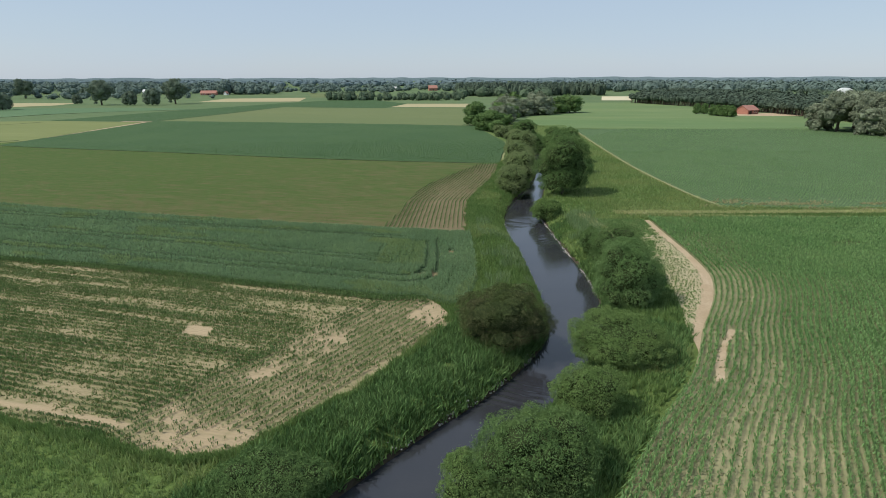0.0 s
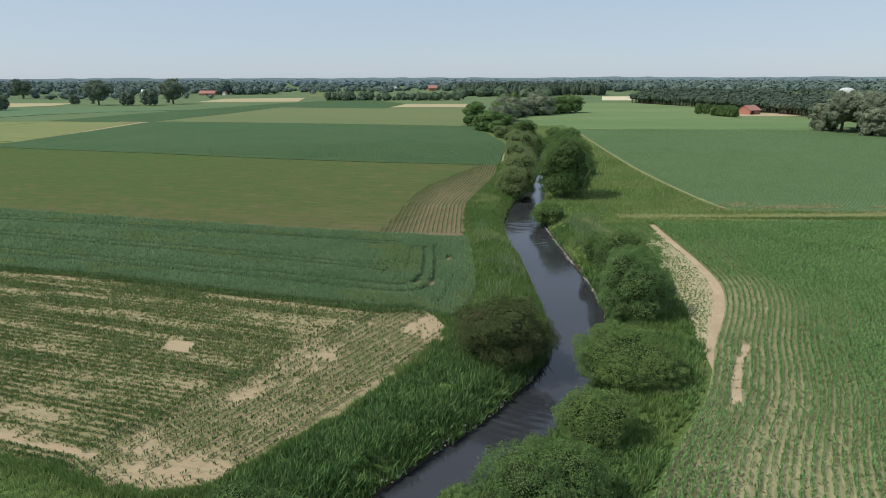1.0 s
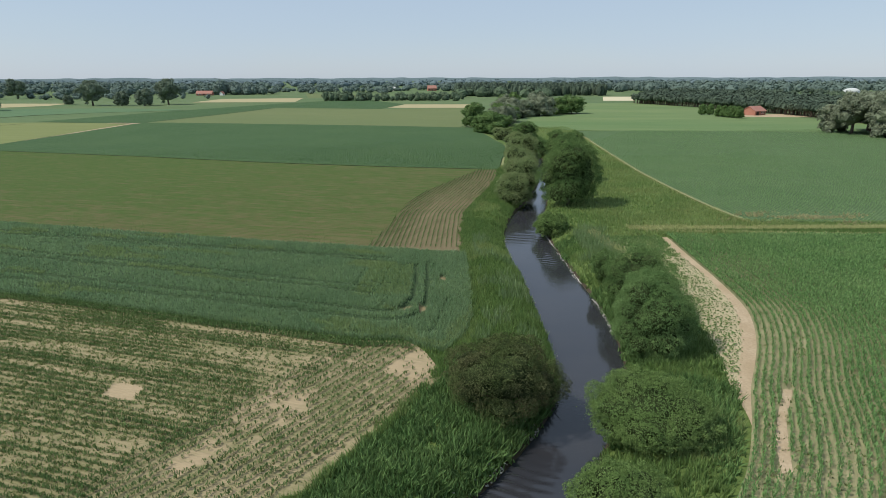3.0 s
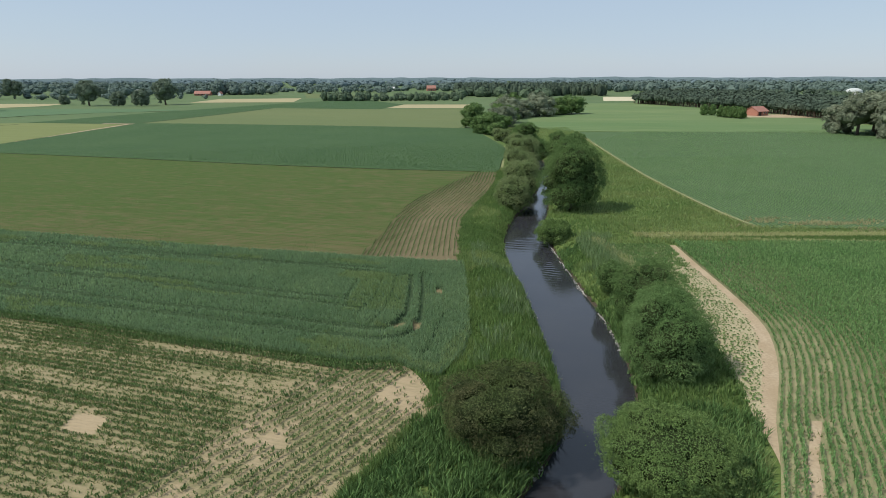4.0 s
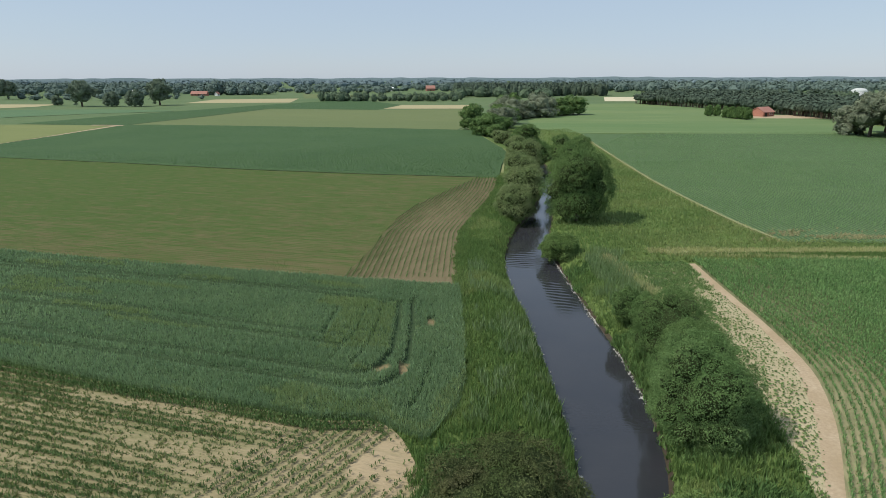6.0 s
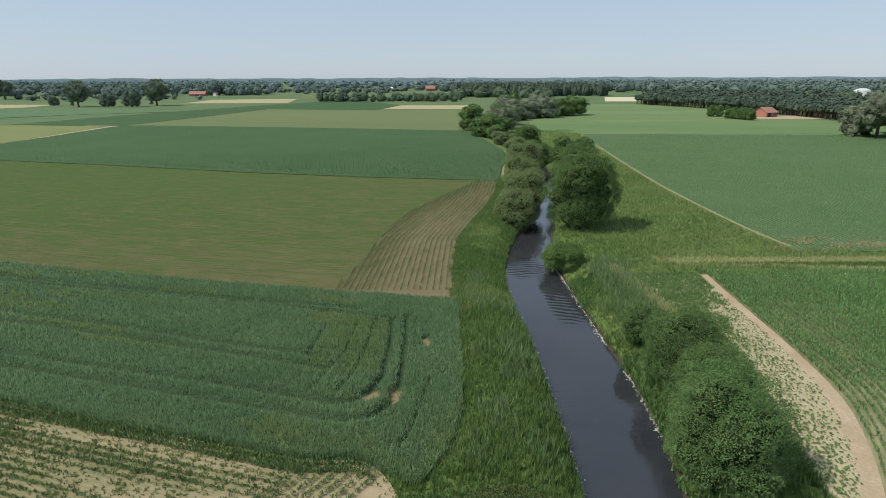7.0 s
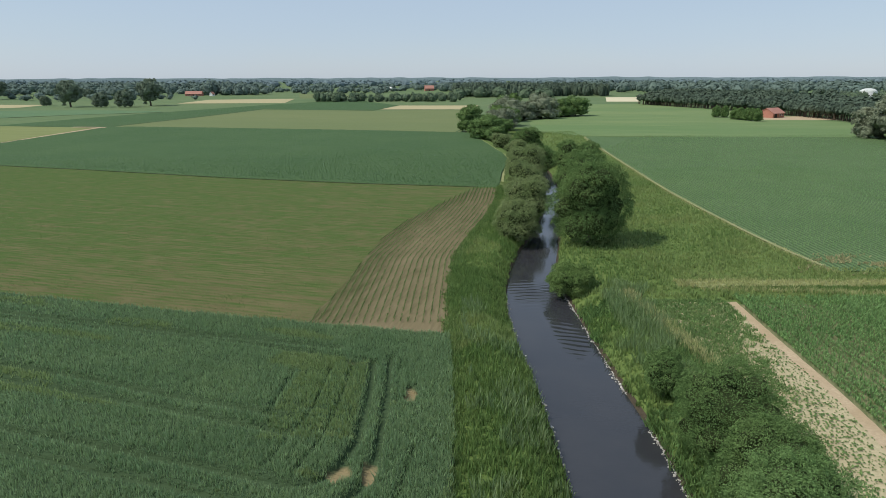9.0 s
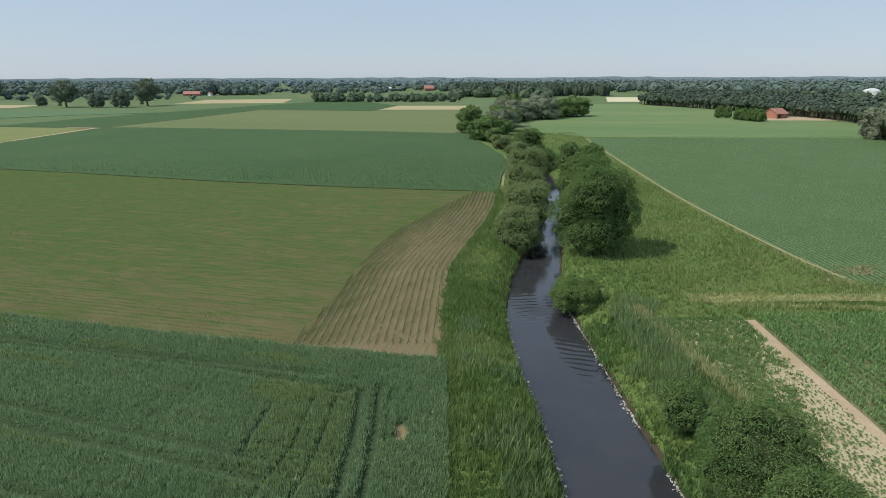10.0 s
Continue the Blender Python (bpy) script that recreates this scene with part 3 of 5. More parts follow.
def l3_low(x):
    return np.where(x < 3.6, l2_top(np.minimum(x, 3.6)) + 0.1, np.interp(x, [3.6, 4.1, 4.7, 6.8, 9.8, 12.3, 14.2], [76.2, 86, 97, 106, 117, 128, 142]))


xs = np.concatenate([np.arange(-160, -60, 4.0), np.arange(-60, 14, 1.0), [14.2]])
crop = strip_x("young_crop_field", "olive green young crop field in fine rows", xs, l3_low, l3_top, 200, M_OLIVE, z=0.10, relief=0.06, scale=1.5)
set_bare(crop.data, lambda x, y: 0.06 + 0.42 * np.exp(-(y - l3_low(x)) / 14) + 0.26 * np.clip(1.1 + x / 60, 0, 1) + 0.1 * value_noise(x / 18, (y + 0.26 * x) / 5, 1.0, 73))
yy = np.arange(76.6, 142, 1.0)
HX = np.stack([l3_row(yy) + (field_left(yy) - 0.1 - l3_row(yy)) * s for s in np.linspace(0, 1, 14)], 1)
head_me = mesh_of("headland", np.stack([HX, np.repeat(yy[:, None], 14, 1), np.full(HX.shape, 0.145)], -1), grid_faces(len(yy), 14), M_HEADLAND, smooth=True)
set_bare(head_me, lambda x, y: 0.12 + 0.75 * np.clip((x - l3_row(y)) / (0.45 * (field_left(y) - l3_row(y))), 0, 1) * np.clip(1.25 - np.abs(y - 92) / 60, 0, 1) + 0.7 * np.clip((80 - y) / 3, 0, 1))
tagged(new("headland", head_me), "bare brown headland with young crop rows", "field", kind="structure")
xs = np.concatenate([np.arange(-141, 14, 1.5), np.arange(14, 20.5, 0.4)])
strip_x("beet_field", "dark green leafy beet field", xs, lambda x: np.where(x < 14.2, l3_top(np.minimum(x, 14.2)) + 0.4, np.interp(x, [14.2, 16.5, 20.8], [142.5, 160, 183])),
        lambda x: np.where(x < 14, l4_top(np.minimum(x, 14)), np.interp(x, [14, 18, 20.8], [256.7, 215, 186])), 140, M_DARKCROP, z=0.03, relief=0.16, scale=0.9, height=0.3)

# fields across the river
ry = np.arange(-20, 83.6, 1.0)
rs = np.concatenate([[0], np.linspace(0.4, 40, 45), [60, 90, 150]])
RX = path_right(ry)[:, None] + rs[None]
me = mesh_of("maize_field", np.stack([RX, np.minimum(ry[:, None], 84.6 - 0.035 * (RX - 30)), np.full(RX.shape, 0.035)], -1), grid_faces(len(ry), len(rs)), M_SOIL_GREEN, smooth=True)
set_bare(me, lambda x, y: 0.22 + 0.5 * np.exp(-(((x - (y * 0.42 + 6.0)) / 8.0) ** 2)) * np.clip((66 - y) / 14, 0.0, 1))
tagged(new("maize_field", me), "maize field with sandy soil between curved rows", "field", kind="structure")
py = np.arange(40.5, 84, 0.5)
narrow = np.clip((py - 40.5) / 3, 0.02, 1)
pw = np.stack([path_right(py) - (path_right(py) - path_left(py)) * narrow * (1 - s) for s in np.linspace(0, 1, 6)], 1)
me = mesh_of("bare_path", np.stack([pw, np.repeat(py[:, None], 6, 1), 0.05 + 0.03 * (value_noise(pw, py[:, None] + 0 * pw, 0.7, 8) - 0.5)], -1), grid_faces(len(py), 6), M_SOIL, smooth=True)
tagged(new("path", me), "bare sandy strip between maize and riverside weeds", "path", kind="structure")
py = np.arange(44, 84, 0.5)
pw = np.stack([patch_left(py) + (path_left(py) + 0.05 - patch_left(py)) * s for s in np.linspace(0, 1, 6)], 1)
me = mesh_of("weedy_ground", np.stack([pw, np.repeat(py[:, None], 6, 1), np.full(pw.shape, 0.045)], -1), grid_faces(len(py), 6), M_PALESAND, smooth=True)
tagged(new("weedy_strip", me), "sandy strip dotted with green weeds", "field", kind="structure")
ry = np.arange(92.5, 243, 2.5)
rs = np.concatenate([np.linspace(0, 1, 60)])
RX = r2_left(ry)[:, None] + (175 - r2_left(ry))[:, None] * rs[None]
me = mesh_of("potato_field", np.stack([RX, ry[:, None] - 0.07 * (RX - 45), 0.07 + 0.06 * (value_noise(RX, ry[:, None] + 0 * RX, 1.3, 4) - 0.5)], -1), grid_faces(len(ry), len(rs)), M_RCROP, smooth=True)
tagged(new("potato_field", me), "broad green potato field in drilled rows", "field", kind="structure")

polygon("pasture", "fresh light green pasture", [(40, 262), (55, 244.5), (95, 240), (148, 236), (190, 232), (190, 288), (186, 339), (180, 418), (160, 500), (112, 498), (82, 357), (46, 329)], M_LIGHT)
polygon("grain_field", "pale green grain field", [(-142, 289), (-122.7, 289.5), (-76, 280.5), (-21.4, 268.5), (15, 257.5), (24, 330), (27, 426), (-41, 414), (-117, 434), (-129, 353)], M_PALECROP)
polygon("ripe_grain_field", "straw coloured ripe grain strip", [(-38, 429), (27, 427), (31, 482), (-29, 485)], M_TAN, 0.06)
polygon("leafy_field", "dark green leafy field strip", [(-143, 289), (-129.5, 353), (-117.5, 435), (-41, 415), (-29, 486), (-82, 608), (-135, 503), (-183, 367), (-199, 299)], M_DARKCROP, 0.05)
polygon("barley_field", "yellow-green barley field", [(-143, 199), (-146, 286), (-190, 296), (-260, 290), (-420, 285), (-420, 130), (-149, 189)], M_YELLOW, 0.06)
polygon("clover_field", "blue-green clover field", [(-245, 324), (-233, 356), (-205, 383), (-172, 405), (-178, 415), (-230, 432), (-330, 425), (-480, 400), (-480, 300)], M_CLOVER, 0.05)
polygon("stubble_field", "pale tan stubble strip", [(-480, 430), (-324, 446), (-307, 472), (-315, 515), (-361, 518), (-500, 500)], M_TAN, 0.06)
polygon("stubble_strip", "pale straw coloured strip", [(-219, 532), (-130, 539), (-146, 640), (-225, 619)], M_TAN, 0.06)
polygon("pale_field", "pale green field by far trees", [(-190, 843), (-105, 777), (-90, 662), (-143, 650)], M_PALECROP, 0.06)
polygon("stubble_gap", "pale stubble between woods", [(146, 546), (174, 544), (210, 656), (176, 659)], M_PALESTUB, 0.06)
polygon("yard", "sandy yard round the barn", [(158, 322), (200, 318), (196, 346), (160, 346)], M_SOIL, 0.07, "yard")


def ribbon(name, label, pts, w, mat, z, category):
    """A narrow strip of ground along a line of points."""
    out = []
    for i, (x, y) in enumerate(pts):
        a, d = pts[max(i - 1, 0)], pts[min(i + 1, len(pts) - 1)]
        t = Vector((d[0] - a[0], d[1] - a[1])).normalized()
        out.append(((x + t.y * w / 2, y - t.x * w / 2), (x - t.y * w / 2, y + t.x * w / 2)))
    return polygon(name, label, [p[0] for p in out] + [p[1] for p in out[::-1]], mat, z, category)


ribbon("farm_track", "pale sandy farm track between fields", [(-139, 176), (-141.5, 200), (-142, 225), (-143.5, 255), (-144.5, 287)], 2.2, M_SOIL, 0.09, "track")
ribbon("farm_track", "pale sandy bend of the farm track", [(-158, 290), (-150, 289.5), (-143, 288), (-136, 291)], 3.0, M_SOIL, 0.10, "track")
# a dark strip for the shadow under the beet edge, with some grass
ribbon("field_edge", "dark strip of shadow and grass along the beet field", [(q, float(l3_top(q)) + 0.1) for q in np.arange(-158, 14, 4.0)], 0.7, M_DITCH_AND_SHADOW, 0.17, "field edge")
ribbon("ditch", "dark overgrown field ditch", [(-300, 190), (-170, 188), (-146, 201)], 2.0, M_DITCH_AND_SHADOW, 0.08, "ditch")
ribbon("ditch", "dark overgrown ditch along a pasture", [(-330, 262), (-203, 272), (-196, 288)], 1.4, M_DITCH_AND_SHADOW, 0.08, "ditch")
ribbon("ditch", "dark overgrown ditch beside clover", [(-330, 300), (-245, 322), (-236, 352), (-212, 378), (-170, 402)], 2.0, M_DITCH_AND_SHADOW, 0.08, "ditch")
ribbon("ditch", "dark grassy edge of the leafy field", [(-143, 288), (-130, 352), (-118, 432)], 1.4, M_DITCH_AND_SHADOW, 0.08, "ditch")
for off in (0.0, 2.0):
    ribbon("wheel_track", "dark wheel track in pale grain", [(8.5 + off, 259), (13 + off, 280), (17 + off, 305)], 0.8, M_DARKCROP, 0.07, "track")

# ---------------------------------------------------------------- scattered growth


def in_rows(n):
    return np.arange(n)[:, None]


def tufts(name, label, px, py, pz, height, mat, blades=5, width=0.05, lean=0.35, spread=0.12, category="grass"):
    """Grass-like tufts: each blade a thin leaning triangle. One object of many."""
    n = len(px)
    a = rng.random((n, blades)) * 2 * np.pi
    off = rng.random((n, blades)) * spread
    bx, by = px[:, None] + off * np.cos(a), py[:, None] + off * np.sin(a)
    h = np.asarray(height).reshape(-1, 1) * (0.55 + 0.6 * rng.random((n, blades)))
    d = rng.random((n, blades)) * 2 * np.pi
    le = h * lean * rng.random((n, blades))
    w = width * (0.6 + 0.8 * rng.random((n, blades)))
    t = rng.random((n, blades)) * np.pi
    v = np.zeros((n, blades, 3, 3))
    v[..., 0, 0], v[..., 0, 1] = bx - w * np.cos(t), by - w * np.sin(t)
    v[..., 1, 0], v[..., 1, 1] = bx + w * np.cos(t), by + w * np.sin(t)
    v[..., 2, 0], v[..., 2, 1] = bx + le * np.cos(d), by + le * np.sin(d)
    v[..., :2, 2] = pz.reshape(-1, 1, 1) - 0.05
    v[..., 2, 2] = pz.reshape(-1, 1) + h
    me = mesh_of(name, v, np.arange(n * blades * 3).reshape(-1, 3), mat)
    return tagged(new(name, me), label, category, kind="stuff")


def crop_plants(name, label, px, py, size, mat, leaves=6, ground=0.04, category="crop", tall=1.0):
    """Young maize: arching leaves round a short stalk, two triangles a leaf."""
    n = len(px)
    s = np.asarray(size).reshape(-1, 1)
    a = rng.random((n, 1)) * 2 * np.pi + np.arange(leaves)[None] * 2.5 + rng.normal(0, 0.3, (n, leaves))
    reach = s * (0.28 + 0.30 * rng.random((n, leaves))) * (1 if tall == 1 else 0.8)
    top = s * (0.55 + 0.5 * rng.random((n, leaves))) * tall
    w = s * (0.044 + 0.034 * rng.random((n, leaves))) * (1 if tall == 1 else 3.0)
    c, q = np.cos(a), np.sin(a)
    bx, by = px[:, None] + 0 * a, py[:, None] + 0 * a
    v = np.zeros((n, leaves, 4, 3))
    v[..., 0, :] = np.stack([bx, by, ground + 0.1 * s + 0 * a], -1)
    mx, my = bx + reach * 0.5 * c, by + reach * 0.5 * q
    v[..., 1, :] = np.stack([mx - w * q, my + w * c, ground + top], -1)
    v[..., 2, :] = np.stack([mx + w * q, my - w * c, ground + top], -1)
    v[..., 3, :] = np.stack([bx + reach * c, by + reach * q, ground + top * 0.62], -1)
    base = (np.arange(n * leaves) * 4)[:, None]
    f = np.concatenate([base + [0, 2, 1], base + [1, 2, 3]])
    me = mesh_of(name, v, f, mat)
    return tagged(new(name, me), label, category, kind="stuff")


def spots(x0, x1, y0, y1, per_m2):
    n = int((x1 - x0) * (y1 - y0) * per_m2)
    return x0 + (x1 - x0) * rng.random(n), y0 + (y1 - y0) * rng.random(n)


# maize across the river: rows run beside the bare strip
rows_x, rows_y = [], []
for k in range(0, 126):
    y = np.concatenate([np.arange(-8, 20, 0.4), np.arange(20 + rng.random() * 0.2, 84.4, 0.2)])
    soften = np.clip((k - 10) / 74, 0, 1)
    x = path_right(y) * (1 - 0.35 * soften) + (y * 0.36 + 4.6) * 0.35 * soften + 0.25 + 0.55 * k * (1 + 0.05 * np.sin(y / 9))
    rows_x.append(x + rng.normal(0, 0.035, len(y)))
    rows_y.append(y + rng.normal(0, 0.04, len(y)))
rx, ry = np.concatenate(rows_x), np.concatenate(rows_y)
keep = (ry < 84.4 - 0.035 * (rx - 30)) & (rx < 72) & (rx < 9 + 0.82 * ry) & (ry > 14)
keep &= ~((np.abs(rx - np.interp(ry, [36, 38.5, 41, 44.6], [19.4, 20.5, 21.9, 24.4])) < 0.4) & (ry > 35.8) & (ry < 44.9))
keep &= ~((np.abs(ry - 69.8) < 0.55) & (rx > 48.8) & (rx < 52.8))
row_no = np.concatenate([np.full(len(q), k) for k, q in enumerate(rows_x)])
band = np.exp(-(((rx - (ry * 0.42 + 6.0 - 0.004 * np.clip(ry - 45, 0, 40) ** 2)) / 5.0) ** 2))
poor = band * (0.35 + 0.65 * value_noise(row_no * 1.0, ry / 22, 1.0, 21)) + 0.35 * np.clip(value_noise(row_no / 2.5, ry / 9, 1.0, 22) - 0.62, 0, 1)
keep &= rng.random(len(rx)) < 1 - 0.35 * poor * value_noise(rx, ry, 1.5, 24)
rx, ry, poor = rx[keep], ry[keep], poor[keep]
vig = 0.46 + 0.11 * value_noise(rx, ry, 7.0, 23) + 0.05 * np.clip((ry - 54) / 14, 0, 1) - 0.23 * poor
crop_plants("maize_plants", "knee-high green maize in curved rows", rx, ry, vig * 1.24, M_MAIZE, leaves=7)

# maize on the near field: main rows along its far edge, headland rows along the river
ex, ey = np.array([12.5, 18.5]) / math.hypot(12.5, 18.5)
fx, fy = np.array([0.961, -0.277])
px, py = [], []
for k in range(-4, 70):
    s = np.arange(-80, 12, 0.125) + rng.random() * 0.15
    ox, oy = 0.9 - 0.277 * 0.66 * -k, 50.6 - 0.961 * 0.66 * k
    px.append(ox + s * fx + rng.normal(0, 0.03, len(s)))
    py.append(oy + s * fy + rng.normal(0, 0.03, len(s)))
px, py = np.concatenate(px), np.concatenate(py)


def head_dist(x, y):
    """Distance from the river-side edge of the near maize field."""
    return (0.9 - x) * ey - (46.5 - y) * ex


inside = (px < 0.8) & (py > l1_low(px) + 0.3) & (py < l1_top(np.minimum(px, 0.85)) - 0.3)
hd = head_dist(px, py)
main = inside & (hd > 8.2 + 2.2 * (value_noise(px, py, 4, 31) - 0.5)) & (px > -75)
hx, hy = [], []
for k in range(0, 18):
    s = np.arange(-30, 8, 0.12) + rng.random() * 0.12
    hx.append(0.9 + s * ex - ey * (0.4 + 0.65 * k) + rng.normal(0, 0.04, len(s)))
    hy.append(46.5 + s * ey + ex * (0.4 + 0.65 * k) + rng.normal(0, 0.04, len(s)))
hx, hy = np.concatenate(hx), np.concatenate(hy)
head = (hx < 0.8) & (hy > l1_low(hx) + 0.25) & (hy < l1_top(np.minimum(hx, 0.85)) - 0.3) & (head_dist(hx, hy) < 9.5)


def bare(x, y):
    """How bare the sandy soil of the near maize field lies, 0 to 1."""
    rag = 0.5 + 0.9 * value_noise((x * ex + y * ey) / 2.0, (y * ex - x * ey) / 0.7, 1.0, 64) + 0.3 * value_noise(x, y, 0.4, 65)
    b = np.exp(-((((x + 0.9) / 2.0) ** 2 + ((y - 48.0) / 2.4) ** 2) * rag) ** 2) * 0.85
    b += np.exp(-((((x + 14.6) / 3.4) ** 2 + ((y - 29.4) / 1.6) ** 2) * rag) ** 2) * 0.85
    b += ((x > -21.9) & (x < -19.5) & (np.abs(y - 44.55 - 0.28 * (-20.7 - x)) < 0.95)) * 1.3
    b += np.exp(-(((head_dist(x, y) - 6.0) / 2.6) ** 2)) * np.clip((value_noise((x * ex + y * ey) * 0.4 + 40, y * ex - x * ey, 1.5, 33) + 0.35 * value_noise(x, y, 0.5, 62) - 0.72) * 4, 0, 0.6) * (y > 31)
    b += (np.abs(y - (33.4 - 0.272 * (x + 29))) < 0.35 + 0.3 * (value_noise(x, y, 2.0, 55) - 0.5)) * (x < -19.3) * (x > -45) * 0.9
    return np.clip(b, 0, 1)



def streak(x, y, seed, along=13.0, across=0.9):
    """Noise drawn out along the main rows."""
    return value_noise((x * fx + y * fy) / along, (y * fx - x * fy) / across, 1.0, seed)



def head_streak(x, y):
    """Pale streaks along the river-side headland, 0 to 1."""
    u, v = x * ex + y * ey, y * ex - x * ey
    return value_noise(u / 3.2, v / 0.55, 1.0, 39) * 0.55 + value_noise(u / 1.1, v / 0.9, 1.0, 40) * 0.45


def soil_bare(x, y):
    rim = np.clip((9.6 + 2.0 * (value_noise(x, y, 3.0, 31) - 0.5) - head_dist(x, y)) / 1.2, 0, 1)
    inner = 0.28 * np.clip((streak(x, y, 34, 7.0, 0.8) - 0.62) / 0.25, 0, 1) + 0.36 * streak(x, y, 35, 3.0, 0.4)
    return bare(x, y) + (1 - rim) * inner + rim * (0.08 + 1.1 * np.clip(head_streak(x, y) - 0.3, 0, 1))


set_bare(maize_soil.data, soil_bare)
live = np.clip(1.0 - 0.8 * np.clip((streak(px, py, 34, 7.0, 0.8) - 0.6) / 0.28, 0, 1) - bare(px, py), 0.0, 1)
main &= rng.random(len(px)) < live
crop_plants("maize_plants", "ankle-high weedy green maize in straight rows", px[main], py[main], 0.40 - 0.26 * streak(px, py, 34, 7.0, 0.8)[main] + 0.08 * rng.random(main.sum()), M_MAIZE_DRY)
live = np.clip(1.55 - 1.0 * head_streak(hx, hy) + 0.3 * (value_noise(hx, hy, 3.0, 36) - 0.5) - bare(hx, hy), 0.0, 1)
head &= rng.random(len(hx)) < live
crop_plants("maize_plants", "stunted maize rows on bare sandy headland", hx[head], hy[head], 0.25 + 0.17 * rng.random(head.sum()), M_MAIZE_DRY)

x = np.concatenate([np.arange(-60, -1.5, 0.11) + rng.normal(0, 0.03, 532) for _ in range(2)])
y = l1_top(x) - np.repeat([0.4, 1.0], 532) + rng.normal(0, 0.04, len(x))
crop_plants("maize_plants", "dense dark maize row beside the wheat", x, y, 0.42 + 0.1 * rng.random(len(x)), M_MAIZE_DRY)

# low weeds greening the soil between those rows
x, y = spots(-62, 0.9, 27, 70, 17)
ok = (y > l1_low(x) + 0.05) & (y < l1_top(np.minimum(x, 0.85)) - 0.05)
hd = head_dist(x, y)
cover = 0.85 * np.clip(1.15 - 0.8 * streak(x, y, 34, 7.0, 0.8) - 1.2 * bare(x, y) - 0.8 * (hd < 8.5 + 2 * value_noise(x, y, 3, 38)) + 0.5 * (value_noise(x, y, 0.8, 37) - 0.5), 0, 1) * np.clip(1.4 + x / 80, 0.5, 1)
ok &= rng.random(len(x)) < cover
tufts("weeds", "low weeds between the maize rows", x[ok], y[ok], np.full(ok.sum(), 0.09), 0.12 + 0.12 * rng.random(ok.sum()), M_WEED, blades=5, width=0.05, lean=1.3, spread=0.2, category="weeds")
x, y = spots(8, 62, 22, 70, 5)
ok = (x > path_right(y) + 0.3) & (y < 84 - 0.035 * (x - 30)) & (rng.random(len(x)) < 0.7 * value_noise(x, y, 1.5, 57)) & (np.abs(x - (y * 0.42 + 6)) < 9)
tufts("weeds", "low weeds between curved maize rows", x[ok], y[ok], np.full(ok.sum(), 0.04), 0.12 + 0.12 * rng.random(ok.sum()), M_WEED, blades=4, width=0.05, lean=1.3, spread=0.2, category="weeds")
polygon("bare_sand", "narrow bare sandy gap in the maize rows", [(19.1, 36.0), (19.75, 36.1), (20.85, 38.4), (22.2, 41.0), (24.7, 44.6), (24.1, 44.7), (21.6, 41.0), (20.2, 38.6)], M_SOIL, 0.06, "soil")
polygon("bare_sand", "small bare sandy gap in the maize", [(49.0, 69.3), (52.6, 69.2), (52.7, 70.2), (51.2, 70.5), (49.1, 70.2)], M_SOIL, 0.06, "soil")

# wheat stalks over the canopy
x, y = spots(-80, 3.7, 49, 98, 76)
ok = (y > wheat_low(x) + 0.1) & (y < l2_top(x) - 0.1) & (near_line(x, y, TRAMS) > 0.2 + 0.12 * rng.random(len(x))) & (rng.random(len(x)) < np.clip(1.1 + x / 40, 0.22, 1))
ok &= (bald(x, y) > 0.85 + 0.4 * rng.random(len(x))) & (near_line(x, y, SEAMS) > 0.04 + 0.1 * rng.random(len(x)))
x, y = x[ok], y[ok]
bent = np.clip((near_line(x, y, TRAMS) - 0.1) / 0.4, 0.22, 1) * np.clip((near_line(x, y, SEAMS) + 0.03) / 0.25, 0.35, 1)     # plants beside the wheels stand shorter
pale = (x > -7.8 + 0.1 * (y - 62)) & (x < -2.3) & (y > 61.8) & (y < 71.5) & (rng.random(len(x)) < 0.75) | (value_noise(x * 0.25 + y * 0.07, y + 0.27 * x, 1.6, 59) > 0.78) & (x < 0) | (x > -9) & (y < wheat_low(x) + 4.5 * value_noise(x, y, 2.0, 77)) & (rng.random(len(x)) < 0.7)
for mask, mat_, lab in ((~pale, M_WHEAT_EAR, "dense blue-green wheat stalks"), (pale, M_WHEAT_PALE, "paler flattened wheat stalks")):
    tufts("wheat_stalks", lab, x[mask], y[mask], 0.02 + 0.18 * bent[mask], bent[mask] * (0.34 + 0.10 * value_noise(x, y, 2.2, 5)[mask] + 0.12 * value_noise(x / 5 + y / 16, y + 0.27 * x, 0.8, 41)[mask]), mat_, blades=5, width=0.038 * np.clip(1 - (x[mask] + 20) / 25, 1, 2.4)[:, None], lean=0.6, spread=0.18, category="wheat")

# stalks down the open sides of the wheat
x = -80 + 83.5 * rng.random(9000)
y = wheat_low(x) + 0.06 + 0.16 * rng.random(len(x))
ok = rng.random(len(x)) < np.clip(1.3 + x / 45, 0.15, 1)
tufts("wheat_stalks", "wheat stalks standing at the field's edge", x[ok], y[ok], np.full(ok.sum(), 0.05), 0.25 + 0.32 * rng.random(ok.sum()), M_WHEAT_EAR, blades=5, width=0.04, lean=0.7, spread=0.2, category="wheat")

# young crop of the olive field
px, py = [], []
for k in range(1, 95):
    s = np.arange(-100, 16, 0.24) + rng.random() * 0.24
    px.append(s + rng.normal(0, 0.05, len(s)))
    py.append(l2_top(np.minimum(s, 3.9)) + 0.75 * k + rng.normal(0, 0.03, len(s)))
px, py = np.concatenate(px), np.concatenate(py)
